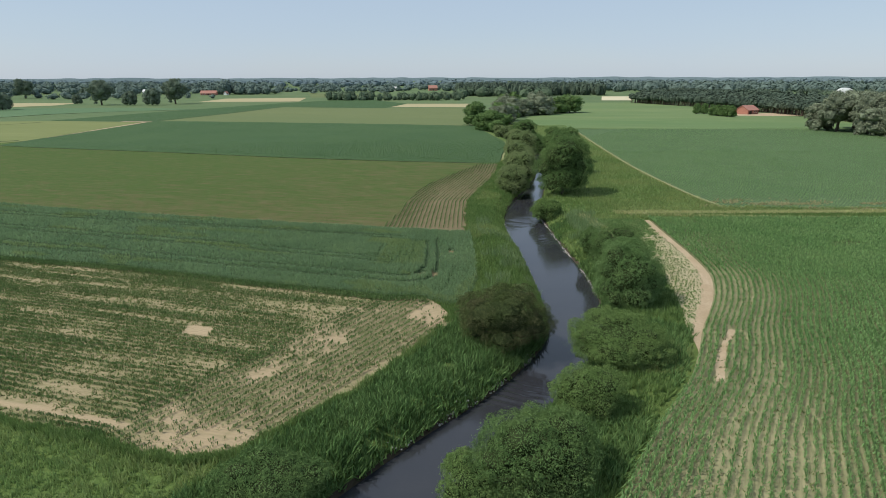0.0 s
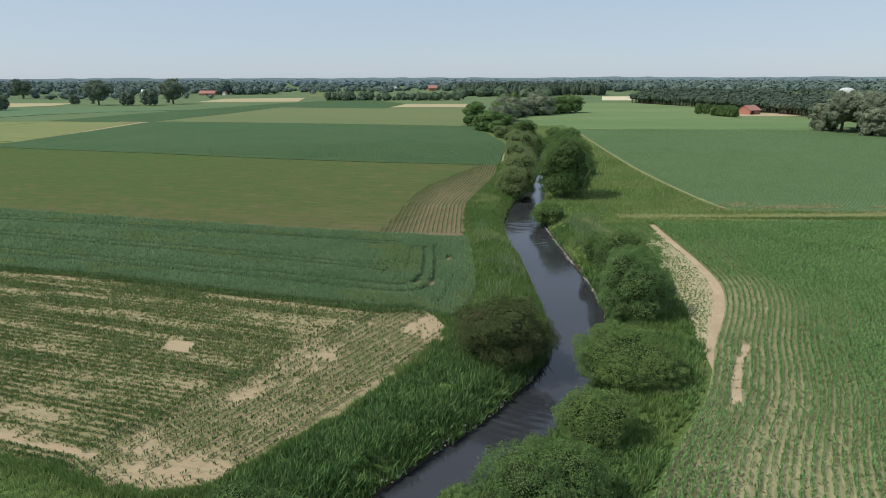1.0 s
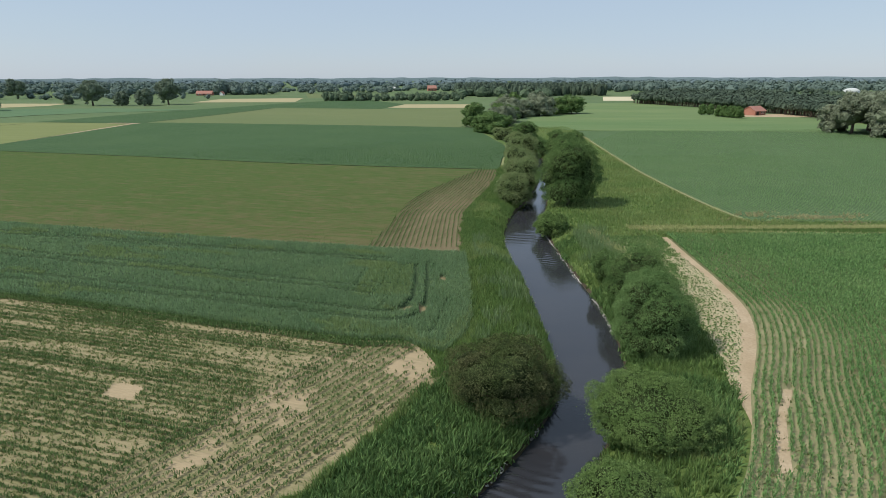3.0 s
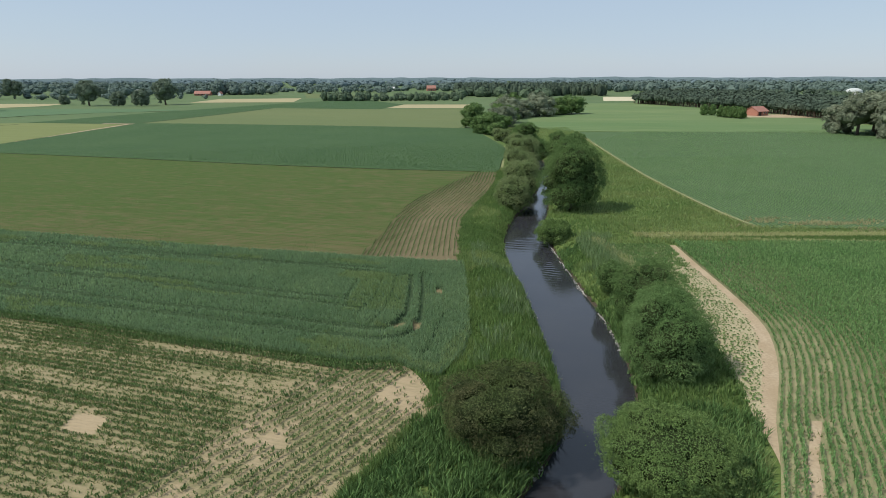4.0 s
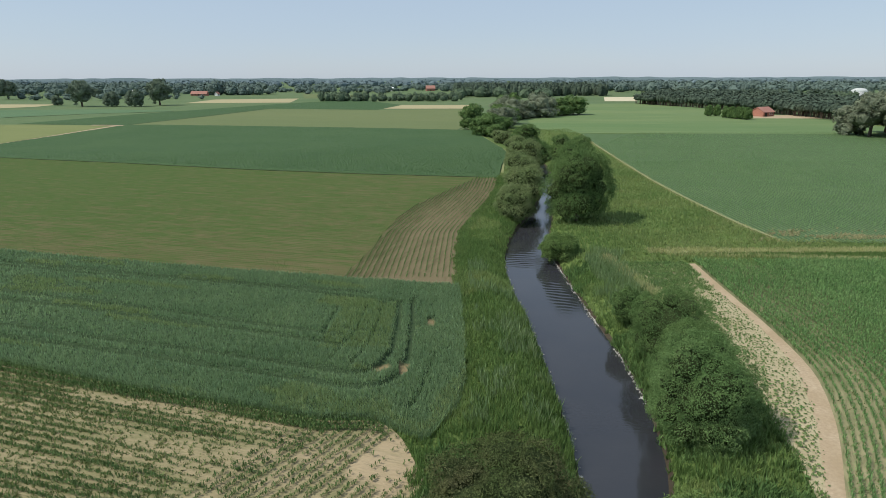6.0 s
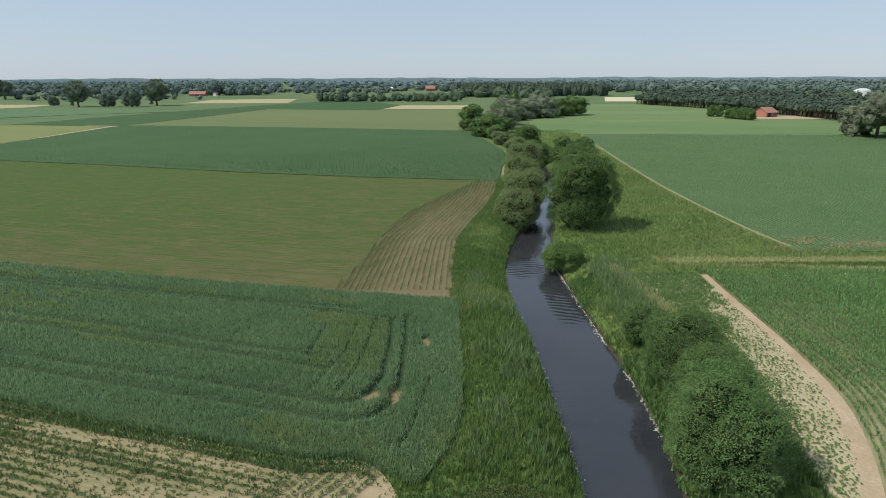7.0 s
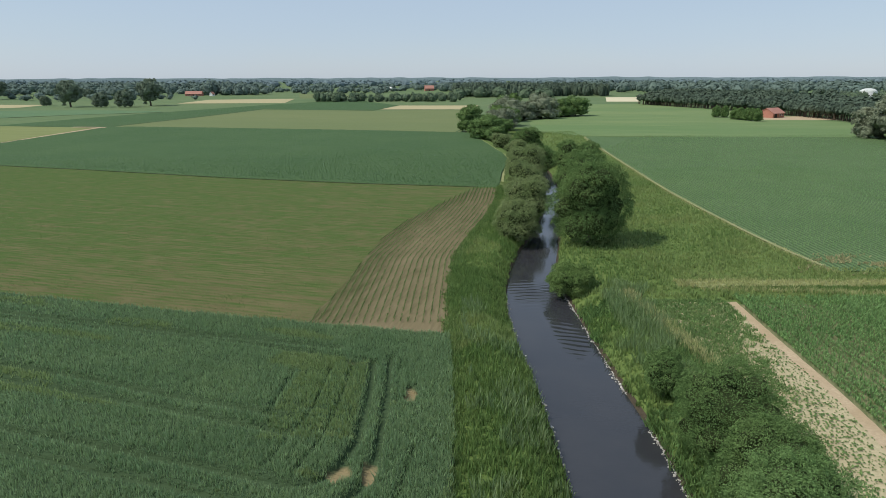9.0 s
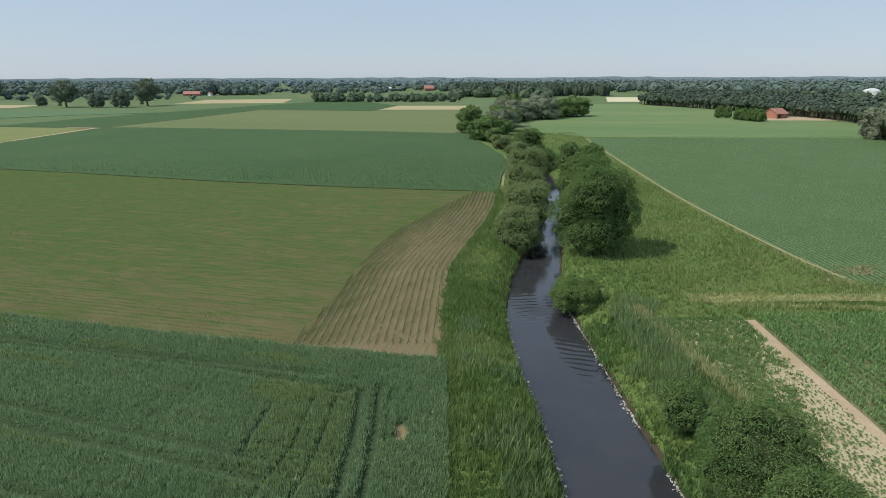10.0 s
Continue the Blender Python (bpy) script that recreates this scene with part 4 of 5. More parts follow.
ok = (px < l3_row(py) - 0.2) & (py < l3_top(px) - 0.3) & (py > l3_low(px) + 0.2) & (rng.random(len(px)) < np.clip(2.2 - py / 62, 0, 0.85) * np.clip(1.6 + px / 70, 0, 1))
crop_plants("young_crop", "low olive green seedlings in fine rows", px[ok], py[ok], 0.15 + 0.12 * value_noise(px / 6, (py + 0.26 * px) / 1.2, 1.0, 42)[ok], M_MAIZE_DRY, leaves=3, ground=0.1)
px, py = [], []
for k in range(0, 30):
    y = np.arange(78.5, 143, 0.15) + rng.random() * 0.15
    px.append(field_left(y) - 0.5 - 0.64 * k + rng.normal(0, 0.03, len(y)))
    py.append(y)
px, py = np.concatenate(px), np.concatenate(py)
ok = (px > l3_row(py) + 0.1) & (rng.random(len(px)) < 0.68 + 0.45 * np.exp(-(((px - l3_row(py)) / 3.0) ** 2)) + 0.5 * (value_noise(px, py, 5, 43) - 0.4)) & (py < l3_top(np.minimum(px, 14)) - 0.4)
crop_plants("young_crop", "young crop rows curving along the riverside", px[ok], py[ok], 0.24 + 0.12 * rng.random(ok.sum()), M_MAIZE_DRY, leaves=4, ground=0.14)

# beet leaves along the near part of the dark field
x, y = spots(-140, 20, 142, 215, 3.2)
ok = (y > np.where(x < 14, l3_top(np.minimum(x, 14)) + 0.6, 160)) & (x < field_left(y) - 0.4) & (y < l4_top(np.minimum(x, 14)) - 0.5) & (rng.random(len(x)) < np.clip((212 - y + 0.25 * np.minimum(x, 0) ) / 60, 0, 0.9))
crop_plants("beet_plants", "dark green beet leaves", x[ok], y[ok], 0.30 + 0.14 * rng.random(ok.sum()), M_BEET, leaves=3, ground=0.26)
# potato haulm along the near part of the broad field, in rows beside its edge
px, py = [], []
for k in range(0, 175):
    y = np.arange(91.5 + rng.random() * 0.5, min(242, 205 + 1.2 * k), 0.55 if k < 60 else 0.8)
    y = y[(y < 165) | (rng.random(len(y)) < 0.55)]
    x = r2_left(y + 0.05 * k) + 0.5 + 0.66 * k
    px.append(x + rng.normal(0, 0.05, len(x)))
    py.append(y + rng.normal(0, 0.08, len(x)))
px, py = np.concatenate(px), np.concatenate(py)
low_edge = py + 0.07 * (px - 45)
ok = (low_edge > 92.6) & (rng.random(len(px)) < 0.08 + 1.0 * np.clip((low_edge - 95 + 4 * (value_noise(px, py, 4, 44) - 0.3)) / 9, 0, 1) - 0.35 * (value_noise(px / 0.9, py / 14, 1.0, 69) > 0.72))
crop_plants("potato_plants", "green potato plants in rows", px[ok], py[ok], 0.36 + 0.24 * value_noise(px, py, 1.8, 67)[ok], M_POTATO, leaves=3, ground=0.08)

# weeds on the sandy strip by the bare path
x, y = np.meshgrid(np.arange(18, 31, 0.21), np.arange(44, 84, 0.21))
x, y = (x + rng.uniform(-0.14, 0.14, x.shape)).ravel(), (y + rng.uniform(-0.14, 0.14, y.shape)).ravel()
ok = (x > patch_left(y) - 0.3) & (x < path_left(y) + 0.25 * rng.random(len(x)))
edge = (x - patch_left(y)) / np.maximum(path_left(y) - patch_left(y), 0.5)
cover = np.clip(1.2 - 0.35 * edge + 1.3 * (value_noise(x, y, 1.3, 45) - 0.5) + 0.5 * (value_noise(x, y, 0.5, 72) - 0.5), 0.28, 1)
ok &= rng.random(len(x)) < cover
grow = np.clip(1.2 - 0.45 * edge, 0.6, 1) * (0.15 + 0.26 * rng.random(len(x)) ** 2)
crop_plants("weeds", "low green weed clumps dotting bare sand", x[ok], y[ok], grow[ok], M_WEEDCLUMP, leaves=5, ground=0.05, category="weeds", tall=0.45)
x, y = spots(21, 31, 54, 84, 26)
edge = (x - patch_left(y)) / np.maximum(path_left(y) - patch_left(y), 0.5)
ok = (x > patch_left(y) - 0.3) & (x < path_left(y) - 0.1) & (rng.random(len(x)) < np.clip((y - 57 - 18 * edge + 7 * (value_noise(x, y, 1.2, 63) - 0.5)) / 8, 0, 1))
tufts("weeds", "closed green weeds at the end of the sandy strip", x[ok], y[ok], np.full(ok.sum(), 0.05), 0.16 + 0.14 * rng.random(ok.sum()), M_WEEDCLUMP, blades=7, width=0.06, lean=1.2, spread=0.2, category="weeds")

# banks: rank grass on both sides
x, y = spots(-30, 22, 20, 148, 20)
z = ground_z(x, y)
ok = ((x > field_left(y) + 0.2 - 1.1 * value_noise(x, y, 1.0, 66)) | ((x > -1.5) & (y > l1_top(np.minimum(x, 0.85)) + 0.1) & (y < wheat_low(x)) & (y < 58))) & (x < river_left(y) - 0.15)
tall = 0.32 + 0.42 * value_noise(x, y, 2.0, 46)
ok &= rng.random(len(x)) < np.where(y < 95, 1, 0.5)
lush = value_noise(x, y, 6.0, 47) + 0.25 * ((x - field_left(y)) / np.maximum(river_left(y) - field_left(y), 1) - 0.5) - 0.006 * np.clip(y - 50, -20, 30)
nettle = ok & (y + 5 * (value_noise(x, y, 3.0, 75) - 0.5) < 50) & (x > field_left(y) + 0.7 * value_noise(x, y, 2.0, 76))
tufts("nettles", "rank dark green nettles on the inner bank", x[nettle], y[nettle], z[nettle], tall[nettle] * 1.0, M_NETTLE, blades=9, width=0.065, lean=1.2, spread=0.34, category="nettles")
ok &= ~nettle
d = ok & (lush > 0.24)
tufts("bank_grass", "rank dark green riverbank grass and nettles", x[d], y[d], z[d], tall[d], M_BLADE, blades=7, width=0.036, lean=0.6, spread=0.22)
d = ok & (lush <= 0.24)
tufts("bank_grass", "lighter yellow-green tall riverbank grass", x[d], y[d], z[d], tall[d], M_BLADE_L, blades=7, width=0.034, lean=0.6, spread=0.22)
x, y = spots(-22, 30, 20, 84, 16)
z = ground_z(x, y)
ok = (x > river_right(y) + 0.1) & (x < np.where(y < 46, path_left(y), patch_left(y)) + 0.1)
tall = 0.30 + 0.42 * value_noise(x, y, 2.0, 48)
lush = value_noise(x, y, 5.0, 49)
leafy = ok & (value_noise(x, y, 2.5, 79) > 0.42)
tufts("nettles", "leafy green herbs and nettles on the bank", x[leafy], y[leafy], z[leafy], tall[leafy] * 0.95, M_NETTLE, blades=9, width=0.06, lean=1.2, spread=0.36, category="nettles")
ok &= ~leafy | (rng.random(len(x)) < 0.35)
d = ok & (lush > 0.38)
tufts("bank_grass", "lush green riverbank grass", x[d], y[d], z[d], tall[d], M_BLADE, blades=6, width=0.045, lean=0.8, spread=0.18)
d = ok & (lush <= 0.38)
tufts("bank_grass", "yellowish tall riverbank grass", x[d], y[d], z[d], tall[d], M_BLADE_L, blades=6, width=0.042, lean=0.8, spread=0.18)
x, y = spots(-46, 6, -14, 22, 9)
ok = (x > field_left(y) - 6) & ((x < river_left(y) - 0.1) | (x > river_right(y) + 0.1)) & (x < path_left(y)) & ((y < 20) | (x < field_left(y)))
tufts("bank_grass", "rank green grass along the lower river", x[ok], y[ok], ground_z(x, y)[ok], 0.35 + 0.35 * value_noise(x, y, 2.0, 68)[ok], M_BLADE, blades=5, width=0.05, lean=0.8, spread=0.2)
y = 60 + 84 * rng.random(4200)
x = field_left(y) + rng.normal(0.05, 0.3, len(y)) - 0.5 * (value_noise(y, 0 * y, 1.2, 80) - 0.4)
tufts("bank_grass", "bank grass leaning over the field edge", x, y, np.full(len(x), 0.1), 0.2 + 0.3 * rng.random(len(x)), M_BLADE, blades=5, width=0.045, lean=0.9, spread=0.25)
# grass creeping over the edges of the near maize field
x = -40 + 39.5 * rng.random(5200)
y = l1_low(x) - 0.25 + 0.55 * (rng.random(len(x)) ** 2) + 0.5 * (value_noise(x, 0 * x, 0.9, 78) - 0.4)
tufts("bank_grass", "ragged grass along the maize field's edge", x, y, np.full(len(x), 0.04), 0.16 + 0.3 * rng.random(len(x)), M_BLADE, blades=6, width=0.038, lean=0.9, spread=0.22)
# the near left corner and the meadow across the river
x, y = spots(-34, -10, 22, 34, 16)
ok = (y < l1_low(x) - 0.1) & (x < field_left(y))
tufts("meadow_grass", "light green uncut meadow grass", x[ok], y[ok], ground_z(x, y)[ok], 0.25 + 0.25 * value_noise(x, y, 2.5, 50)[ok], M_BLADE_L, blades=7, width=0.04, lean=1.0, spread=0.24)
x, y = spots(14, 56, 84, 262, 9)
ok = (x > river_right(y) + 0.2) & (x < np.minimum(r2_left(y), 55) - 0.9) & (rng.random(len(x)) < np.clip(1.5 - y / 160, 0.22, 1)) & ((np.abs(y - 88.5 + 0.07 * (x - 30)) > 1.1) | (x < 27))
tufts("meadow_grass", "yellow-green meadow grass by the river", x[ok], y[ok], ground_z(x, y)[ok], 0.25 + 0.35 * value_noise(x, y, 4.0, 51)[ok], M_BLADE_L, blades=5, width=0.05)
x, y = spots(25, 96, 80, 93, 36)
low_band = 87.0 - 0.085 * (x - 30)
rag = 0.6 * (value_noise(x, y, 2.5, 52) - 0.5)
ok = (np.abs(y - 88.6) < 0.95 + rag) & (x > 27) | (np.abs(y - low_band) < 0.42 + rag * 0.5) & (rng.random(len(x)) < 0.8) & (x > 29)
tufts("verge_grass", "straw-tipped grass along the field track", x[ok], y[ok], ground_z(x, y)[ok], 0.22 + 0.25 * rng.random(ok.sum()), M_STRAW, blades=5, width=0.045)
ok = (y > low_band + 0.5) & (y < 87.6) & (x > 26)
tufts("verge_grass", "dark green grass between the track's edges", x[ok], y[ok], ground_z(x, y)[ok], 0.2 + 0.2 * rng.random(ok.sum()), M_BLADE, blades=5, width=0.045)
y = 66 + 20 * rng.random(900)
x = patch_left(y) - 0.5 + rng.normal(0, 0.4, len(y))
tufts("verge_grass", "pale seeding grass on the bank top", x, y, ground_z(x, y), 0.5 + 0.3 * rng.random(len(x)), M_STRAW, blades=4, width=0.045)
x, y = spots(42, 100, 88.5, 94, 14)
lim = 92.9 - 0.07 * (x - 45)
ok = (y > 89.3) & (y < lim + 0.6) & (x > r2_left(y) - 1.0)
tufts("verge_grass", "mixed green grass below the potato field", x[ok], y[ok], ground_z(x, y)[ok] + 0.04, 0.16 + 0.18 * rng.random(ok.sum()), M_BLADE_L, blades=5, width=0.045, lean=0.8)
# pale line between the meadow and the broad field, and its dried corner
y = 92 + 148 * rng.random(5200)
x = r2_left(y) - 0.35 + rng.normal(0, 0.28, len(y))
tufts("verge_grass", "pale dry grass along the field edge", x, y, ground_z(x, y), 0.14 + 0.12 * rng.random(len(x)), M_STRAW, blades=4, width=0.06, lean=0.9)
x, y = spots(42, 84, 86, 102, 16)
lim = 92.5 - 0.07 * (x - 45)
ok = (y > lim - 2) & (rng.random(len(x)) < np.clip(1.3 - np.abs(y - lim - 2) / 4, 0, 1) * np.clip((value_noise(x * 0.4, y, 1.6, 61) - 0.5) * 3, 0, 0.7) * np.clip((x - 44) / 5, 0.15, 1))
tufts("dry_grass", "straw-coloured dried corner of the field", x[ok], y[ok], ground_z(x, y)[ok] + 0.12, 0.16 + 0.16 * rng.random(ok.sum()), M_DRYGRASS, blades=5, width=0.06, lean=1.3)
ribbon("field_edge", "thin pale dry edge of the potato field", [(float(r2_left(q)) - 0.25, q) for q in np.arange(94, 243, 6.0)], 0.5, M_PALEEDGE, 0.16, "field edge")
ribbon("field_edge", "pale grass margin of the beet field", [(float(field_left(q)) - 0.1, q) for q in np.arange(144, 256, 6.0)], 1.3, M_TRACK, 0.12, "field edge")
ribbon("field_track", "pale worn grass track along the field", [(29, 88.3), (40, 88.6), (60, 88.6), (96, 88.4)], 1.7, M_TRACK, 0.07, "track")
# reeds
x, y = spots(15.5, 25, 66, 92, 16)
ok = (np.exp(-(((x - 20.2) / 2.7) ** 2 + ((y - 79.5) / 8.5) ** 2)) > 0.25 + 0.9 * (value_noise(x, y, 1.5, 53) - 0.2)) & (x > river_right(y) + 1.2)
tufts("reeds", "tall grey-green reeds on the river bank", x[ok], y[ok], ground_z(x, y)[ok], 0.6 + 0.5 * rng.random(ok.sum()), M_REED, blades=6, width=0.035, lean=0.6, spread=0.3, category="reeds")
x, y = spots(2, 11, 52, 84, 9)
ok = (x > field_left(y) + 1) & (x < river_left(y) - 0.4) & (value_noise(x, y, 2.0, 54) > 0.52)
tufts("reeds", "clumps of pale reeds in bank grass", x[ok], y[ok], ground_z(x, y)[ok], 0.7 + 0.4 * rng.random(ok.sum()), M_REED, blades=5, width=0.045, lean=0.6, category="reeds")

# ---------------------------------------------------------------- shore stones
def stones(name, label, x, y, z, size):
    base = bmesh.new()
    bmesh.ops.create_icosphere(base, subdivisions=1, radius=1.0)
    bv = np.array([v.co[:] for v in base.verts])
    bf = np.array([[v.index for v in f.verts] for f in base.faces])
    base.free()
    n = len(x)
    sc = size[:, None, None] * np.stack([0.7 + 0.6 * rng.random(n), 0.7 + 0.6 * rng.random(n), 0.5 + 0.3 * rng.random(n)], -1)[:, None]
    v = bv[None] * (1 + 0.25 * (rng.random((n, len(bv), 1)) - 0.5)) * sc + np.stack([x, y, z], -1)[:, None]
    f = bf[None] + (np.arange(n) * len(bv))[:, None, None]
    me = mesh_of(name, v, f.reshape(-1, 3), M_STONE)
    return tagged(new(name, me), label, "stones", kind="stuff")


y = 56 + 34 * rng.random(1500)
y = y[value_noise(y, 0 * y, 1.6, 56) > 0.3]
x = river_right(y) + 0.05 + rng.normal(0.1, 0.14, len(y))
stones("shore_stones", "pale rubble stones along the waterline", x, y, np.full(len(x), WATER + 0.03), 0.035 + 0.075 * rng.random(len(x)) ** 2)
y = 30 + 13 * rng.random(170)
y = y[value_noise(y, 0 * y, 1.4, 60) > 0.42]
x = river_left(y) - 0.05 - rng.random(len(y)) ** 2 * 0.9
stones("shore_stones", "pale rubble stones below the bank", x, y, ground_z(x, y) + 0.03, 0.04 + 0.07 * rng.random(len(x)) ** 2)
y = 46 + 42 * rng.random(300)
x = river_left(y) + rng.normal(-0.05, 0.12, len(y))
stones("shore_stones", "dark wet stones at the water's edge", x, y, np.full(len(x), WATER), 0.05 + 0.08 * rng.random(len(x)) ** 2)

# ---------------------------------------------------------------- bushes and trees


def sphere_of(level):
    bm = bmesh.new()
    bmesh.ops.create_icosphere(bm, subdivisions=level, radius=1.0)
    v, f = np.array([p.co[:] for p in bm.verts]), np.array([[p.index for p in q.verts] for q in bm.faces])
    bm.free()
    return v, f


def leaf_mesh(name, lobes, count, size, mat, seed, droop=0.25, slim=0.45):
    """Leaves on the outside of a set of lobes (x, y, z, rx, ry, rz), as folded quads, over a core in each lobe; near
    plants' cores are coloured dark for the shade inside.
    """
    r = np.random.default_rng(seed)
    L = np.array(lobes, float)
    near = size < 0.2
    count = int(count * (1.3 if near else 1.0))
    # sprays: small lobes that stand out of the large ones, with gaps between
    per = 26 if near else 5
    sd = r.normal(size=(len(L), per, 3)) + (0, 0, 0.35)
    sd /= np.linalg.norm(sd, axis=2, keepdims=True)
    sc = (L[:, None, :3] + sd * L[:, None, 3:] * (0.79 + 0.24 * r.random((len(L), per, 1)))).reshape(-1, 3)
    sr = np.repeat(L[:, 3:].min(1), per)[:, None] * ((0.17 if near else 0.3) + 0.2 * r.random((len(sc), 1))) * (1.0, 1.0, 0.85)
    free = sc[:, 2] > 0.1
    for k in range(len(L)):
        free &= (((sc - L[k, :3]) / L[k, 3:]) ** 2).sum(1) > 0.62 ** 2
    S = np.concatenate([sc, sr], 1)[free]
    parts = np.concatenate([S, L])
    area = (parts[:, 3] * parts[:, 4] + parts[:, 4] * parts[:, 5] + parts[:, 3] * parts[:, 5])
    area[len(S):] *= 1.0 if near else 0.32
    many = count * 3
    which = r.choice(len(parts), many, p=area / area.sum())
    d = r.normal(size=(many, 3)) + (0, 0, 0.25)
    d /= np.linalg.norm(d, axis=1, keepdims=True)
    rad = 0.74 + 0.34 * r.random(many) ** 1.2 + 0.25 * (r.random(many) > 0.95) * r.random(many)
    p = parts[which, :3] + d * parts[which, 3:] * rad[:, None]
    outside = (p[:, 2] > 0.05) & (d[:, 2] > -0.45)
    for k in range(len(L)):
        outside &= (((p - L[k, :3]) / L[k, 3:]) ** 2).sum(1) > 0.76 ** 2
    if near:
        for k in range(len(S)):
            outside &= (((p - S[k, :3]) / S[k, 3:]) ** 2).sum(1) > 0.66 ** 2
    pick = np.nonzero(outside)[0][:count]
    p, d, count = p[pick], d[pick], len(pick)
    nrm = d + r.normal(0, 0.5, (count, 3)) + (0, 0, 0.25)
    nrm /= np.linalg.norm(nrm, axis=1, keepdims=True)
    t = np.cross(nrm, r.normal(size=(count, 3)))
    t[:, 2] -= droop
    t /= np.linalg.norm(t, axis=1, keepdims=True)
    b = np.cross(nrm, t)
    sz = size * (0.5 + 0.8 * r.random((count, 1)))
    v = np.stack([p - t * sz, p + b * sz * slim - nrm * sz * 0.15, p + t * sz, p - b * sz * slim - nrm * sz * 0.15], 1)
    base = (np.arange(count) * 4)[:, None]
    f = np.concatenate([base + [0, 1, 2], base + [0, 2, 3]])
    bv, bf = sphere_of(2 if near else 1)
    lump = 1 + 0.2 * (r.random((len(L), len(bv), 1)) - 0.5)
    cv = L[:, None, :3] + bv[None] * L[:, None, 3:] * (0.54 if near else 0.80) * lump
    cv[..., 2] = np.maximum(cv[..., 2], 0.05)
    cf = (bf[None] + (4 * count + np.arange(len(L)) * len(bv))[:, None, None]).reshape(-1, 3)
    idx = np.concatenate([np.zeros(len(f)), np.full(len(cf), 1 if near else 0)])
    return mesh_of(name, np.concatenate([v.reshape(-1, 3), cv.reshape(-1, 3)]), np.concatenate([f, cf]), [mat, M_CROWN_SHADE], idx)


def limb_bm(bm, a, b, ra, rb, bend=0.15, sides=7, rnd=random):
    """A tapered, bent limb from a to b."""
    a, b = Vector(a), Vector(b)
    k = Vector((rnd.uniform(-1, 1), rnd.uniform(-1, 1), 0.3)) * bend * (b - a).length
    rings = []
    for i in range(5):
        t = i / 4
        p = a.lerp(b, t) + k * math.sin(math.pi * t)
        ax = (b - a).normalized()
        u = ax.orthogonal().normalized()
        w = ax.cross(u)
        rad = ra + (rb - ra) * t
        rings.append([bm.verts.new(p + (u * math.cos(q) + w * math.sin(q)) * rad) for q in [2 * math.pi * j / sides for j in range(sides)]])
    for r0, r1 in zip(rings, rings[1:]):
        for j in range(sides):
            bm.faces.new((r0[j], r0[(j + 1) % sides], r1[(j + 1) % sides], r1[j]))
    bm.faces.new(rings[-1])


def crown_lobes(w, d, z0, z1, n, seed, dome=True, bushy=False):
    """Overlapping lobes that fill a crown w wide, d deep, from z0 to z1."""
    r = random.Random(seed)
    big = 0.43 if bushy else 0.36
    lobes = [(0, 0, z0 + (z1 - z0) * 0.42, w * big, d * big, (z1 - z0) * (0.52 if bushy else 0.42))]
    for i in range(n // 2 if z0 < 1 else 0):
        a = 2 * math.pi * i / (n // 2) + r.uniform(-0.3, 0.3)
        s = r.uniform(0.16, 0.22)
        lobes.append((math.cos(a) * w * r.uniform(0.22, 0.31), math.sin(a) * d * r.uniform(0.22, 0.31), z0 + (z1 - z0) * r.uniform(0.14, 0.24), w * s, d * s, (z1 - z0) * r.uniform(0.16, 0.22)))
    for i in range(n):
        a = 2.399 * i + r.uniform(-0.4, 0.4)
        h = r.uniform(0.12, 0.86)
        reach = (math.sqrt(max(0.0, 1 - max(0, h - 0.3) ** 2 / 0.5)) if dome else math.sin(math.pi * (0.12 + 0.8 * h)) ** 0.6) * r.uniform(0.72, 0.95)
        s = r.uniform(0.17, 0.26)
        z = z0 + (z1 - z0) * (0.1 + 0.78 * h)
        lobes.append((math.cos(a) * w * 0.5 * reach * 0.74, math.sin(a) * d * 0.5 * reach * 0.74, z, w * s, d * s, (z1 - z0) * r.uniform(0.14, 0.22) + 0.1))
    return lobes


def plant(name, label, category, x, y, w, d, h, mat, leaves, leaf=0.11, z0=0.0, trunk=True, seed=1, lobes=11, group="", dome=True, base=None, lean=(0, 0)):
    """A bush or tree: stems or trunk with limbs, and a crown of many leaves."""
    r = random.Random(seed)
    gz = float(ground_z(x, y)) if base is None else base
    thing = new(name)
    thing.location = (x, y, gz)
    tagged(thing, label, category, group)
    ls = [(a + lean[0] * c / h, b + lean[1] * c / h, c, e, f, g) for a, b, c, e, f, g in crown_lobes(w, d, z0, h, lobes, seed, dome, not trunk)]
    if trunk:
        rad = 0.035 * h
        bm = bmesh.new()
        limb_bm(bm, (0, 0, -0.3), (lean[0] * 0.5, lean[1] * 0.5, h * 0.55), rad, rad * 0.5, 0.04, 9, r)
        part("trunk", bm, M_BARK, thing)
        for lb in ls[1:9]:
            bm = bmesh.new()
            t = r.uniform(0.25, 0.5)
            limb_bm(bm, (lean[0] * t * 0.7, lean[1] * t * 0.7, h * t), (lb[0] * 0.9, lb[1] * 0.9, lb[2]), rad * 0.45, rad * 0.12, 0.1, 6, r)
            part("limb", bm, M_BARK, thing)
    else:
        for lb in ls[1:8]:
            bm = bmesh.new()
            limb_bm(bm, (r.uniform(-0.1, 0.1) * w, r.uniform(-0.1, 0.1) * d, -0.3), (lb[0] * 0.9, lb[1] * 0.9, lb[2]), 0.06, 0.02, 0.1, 5, r)
            part("stem", bm, M_BARK, thing)
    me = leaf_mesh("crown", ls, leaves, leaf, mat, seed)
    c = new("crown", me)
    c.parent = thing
    return thing


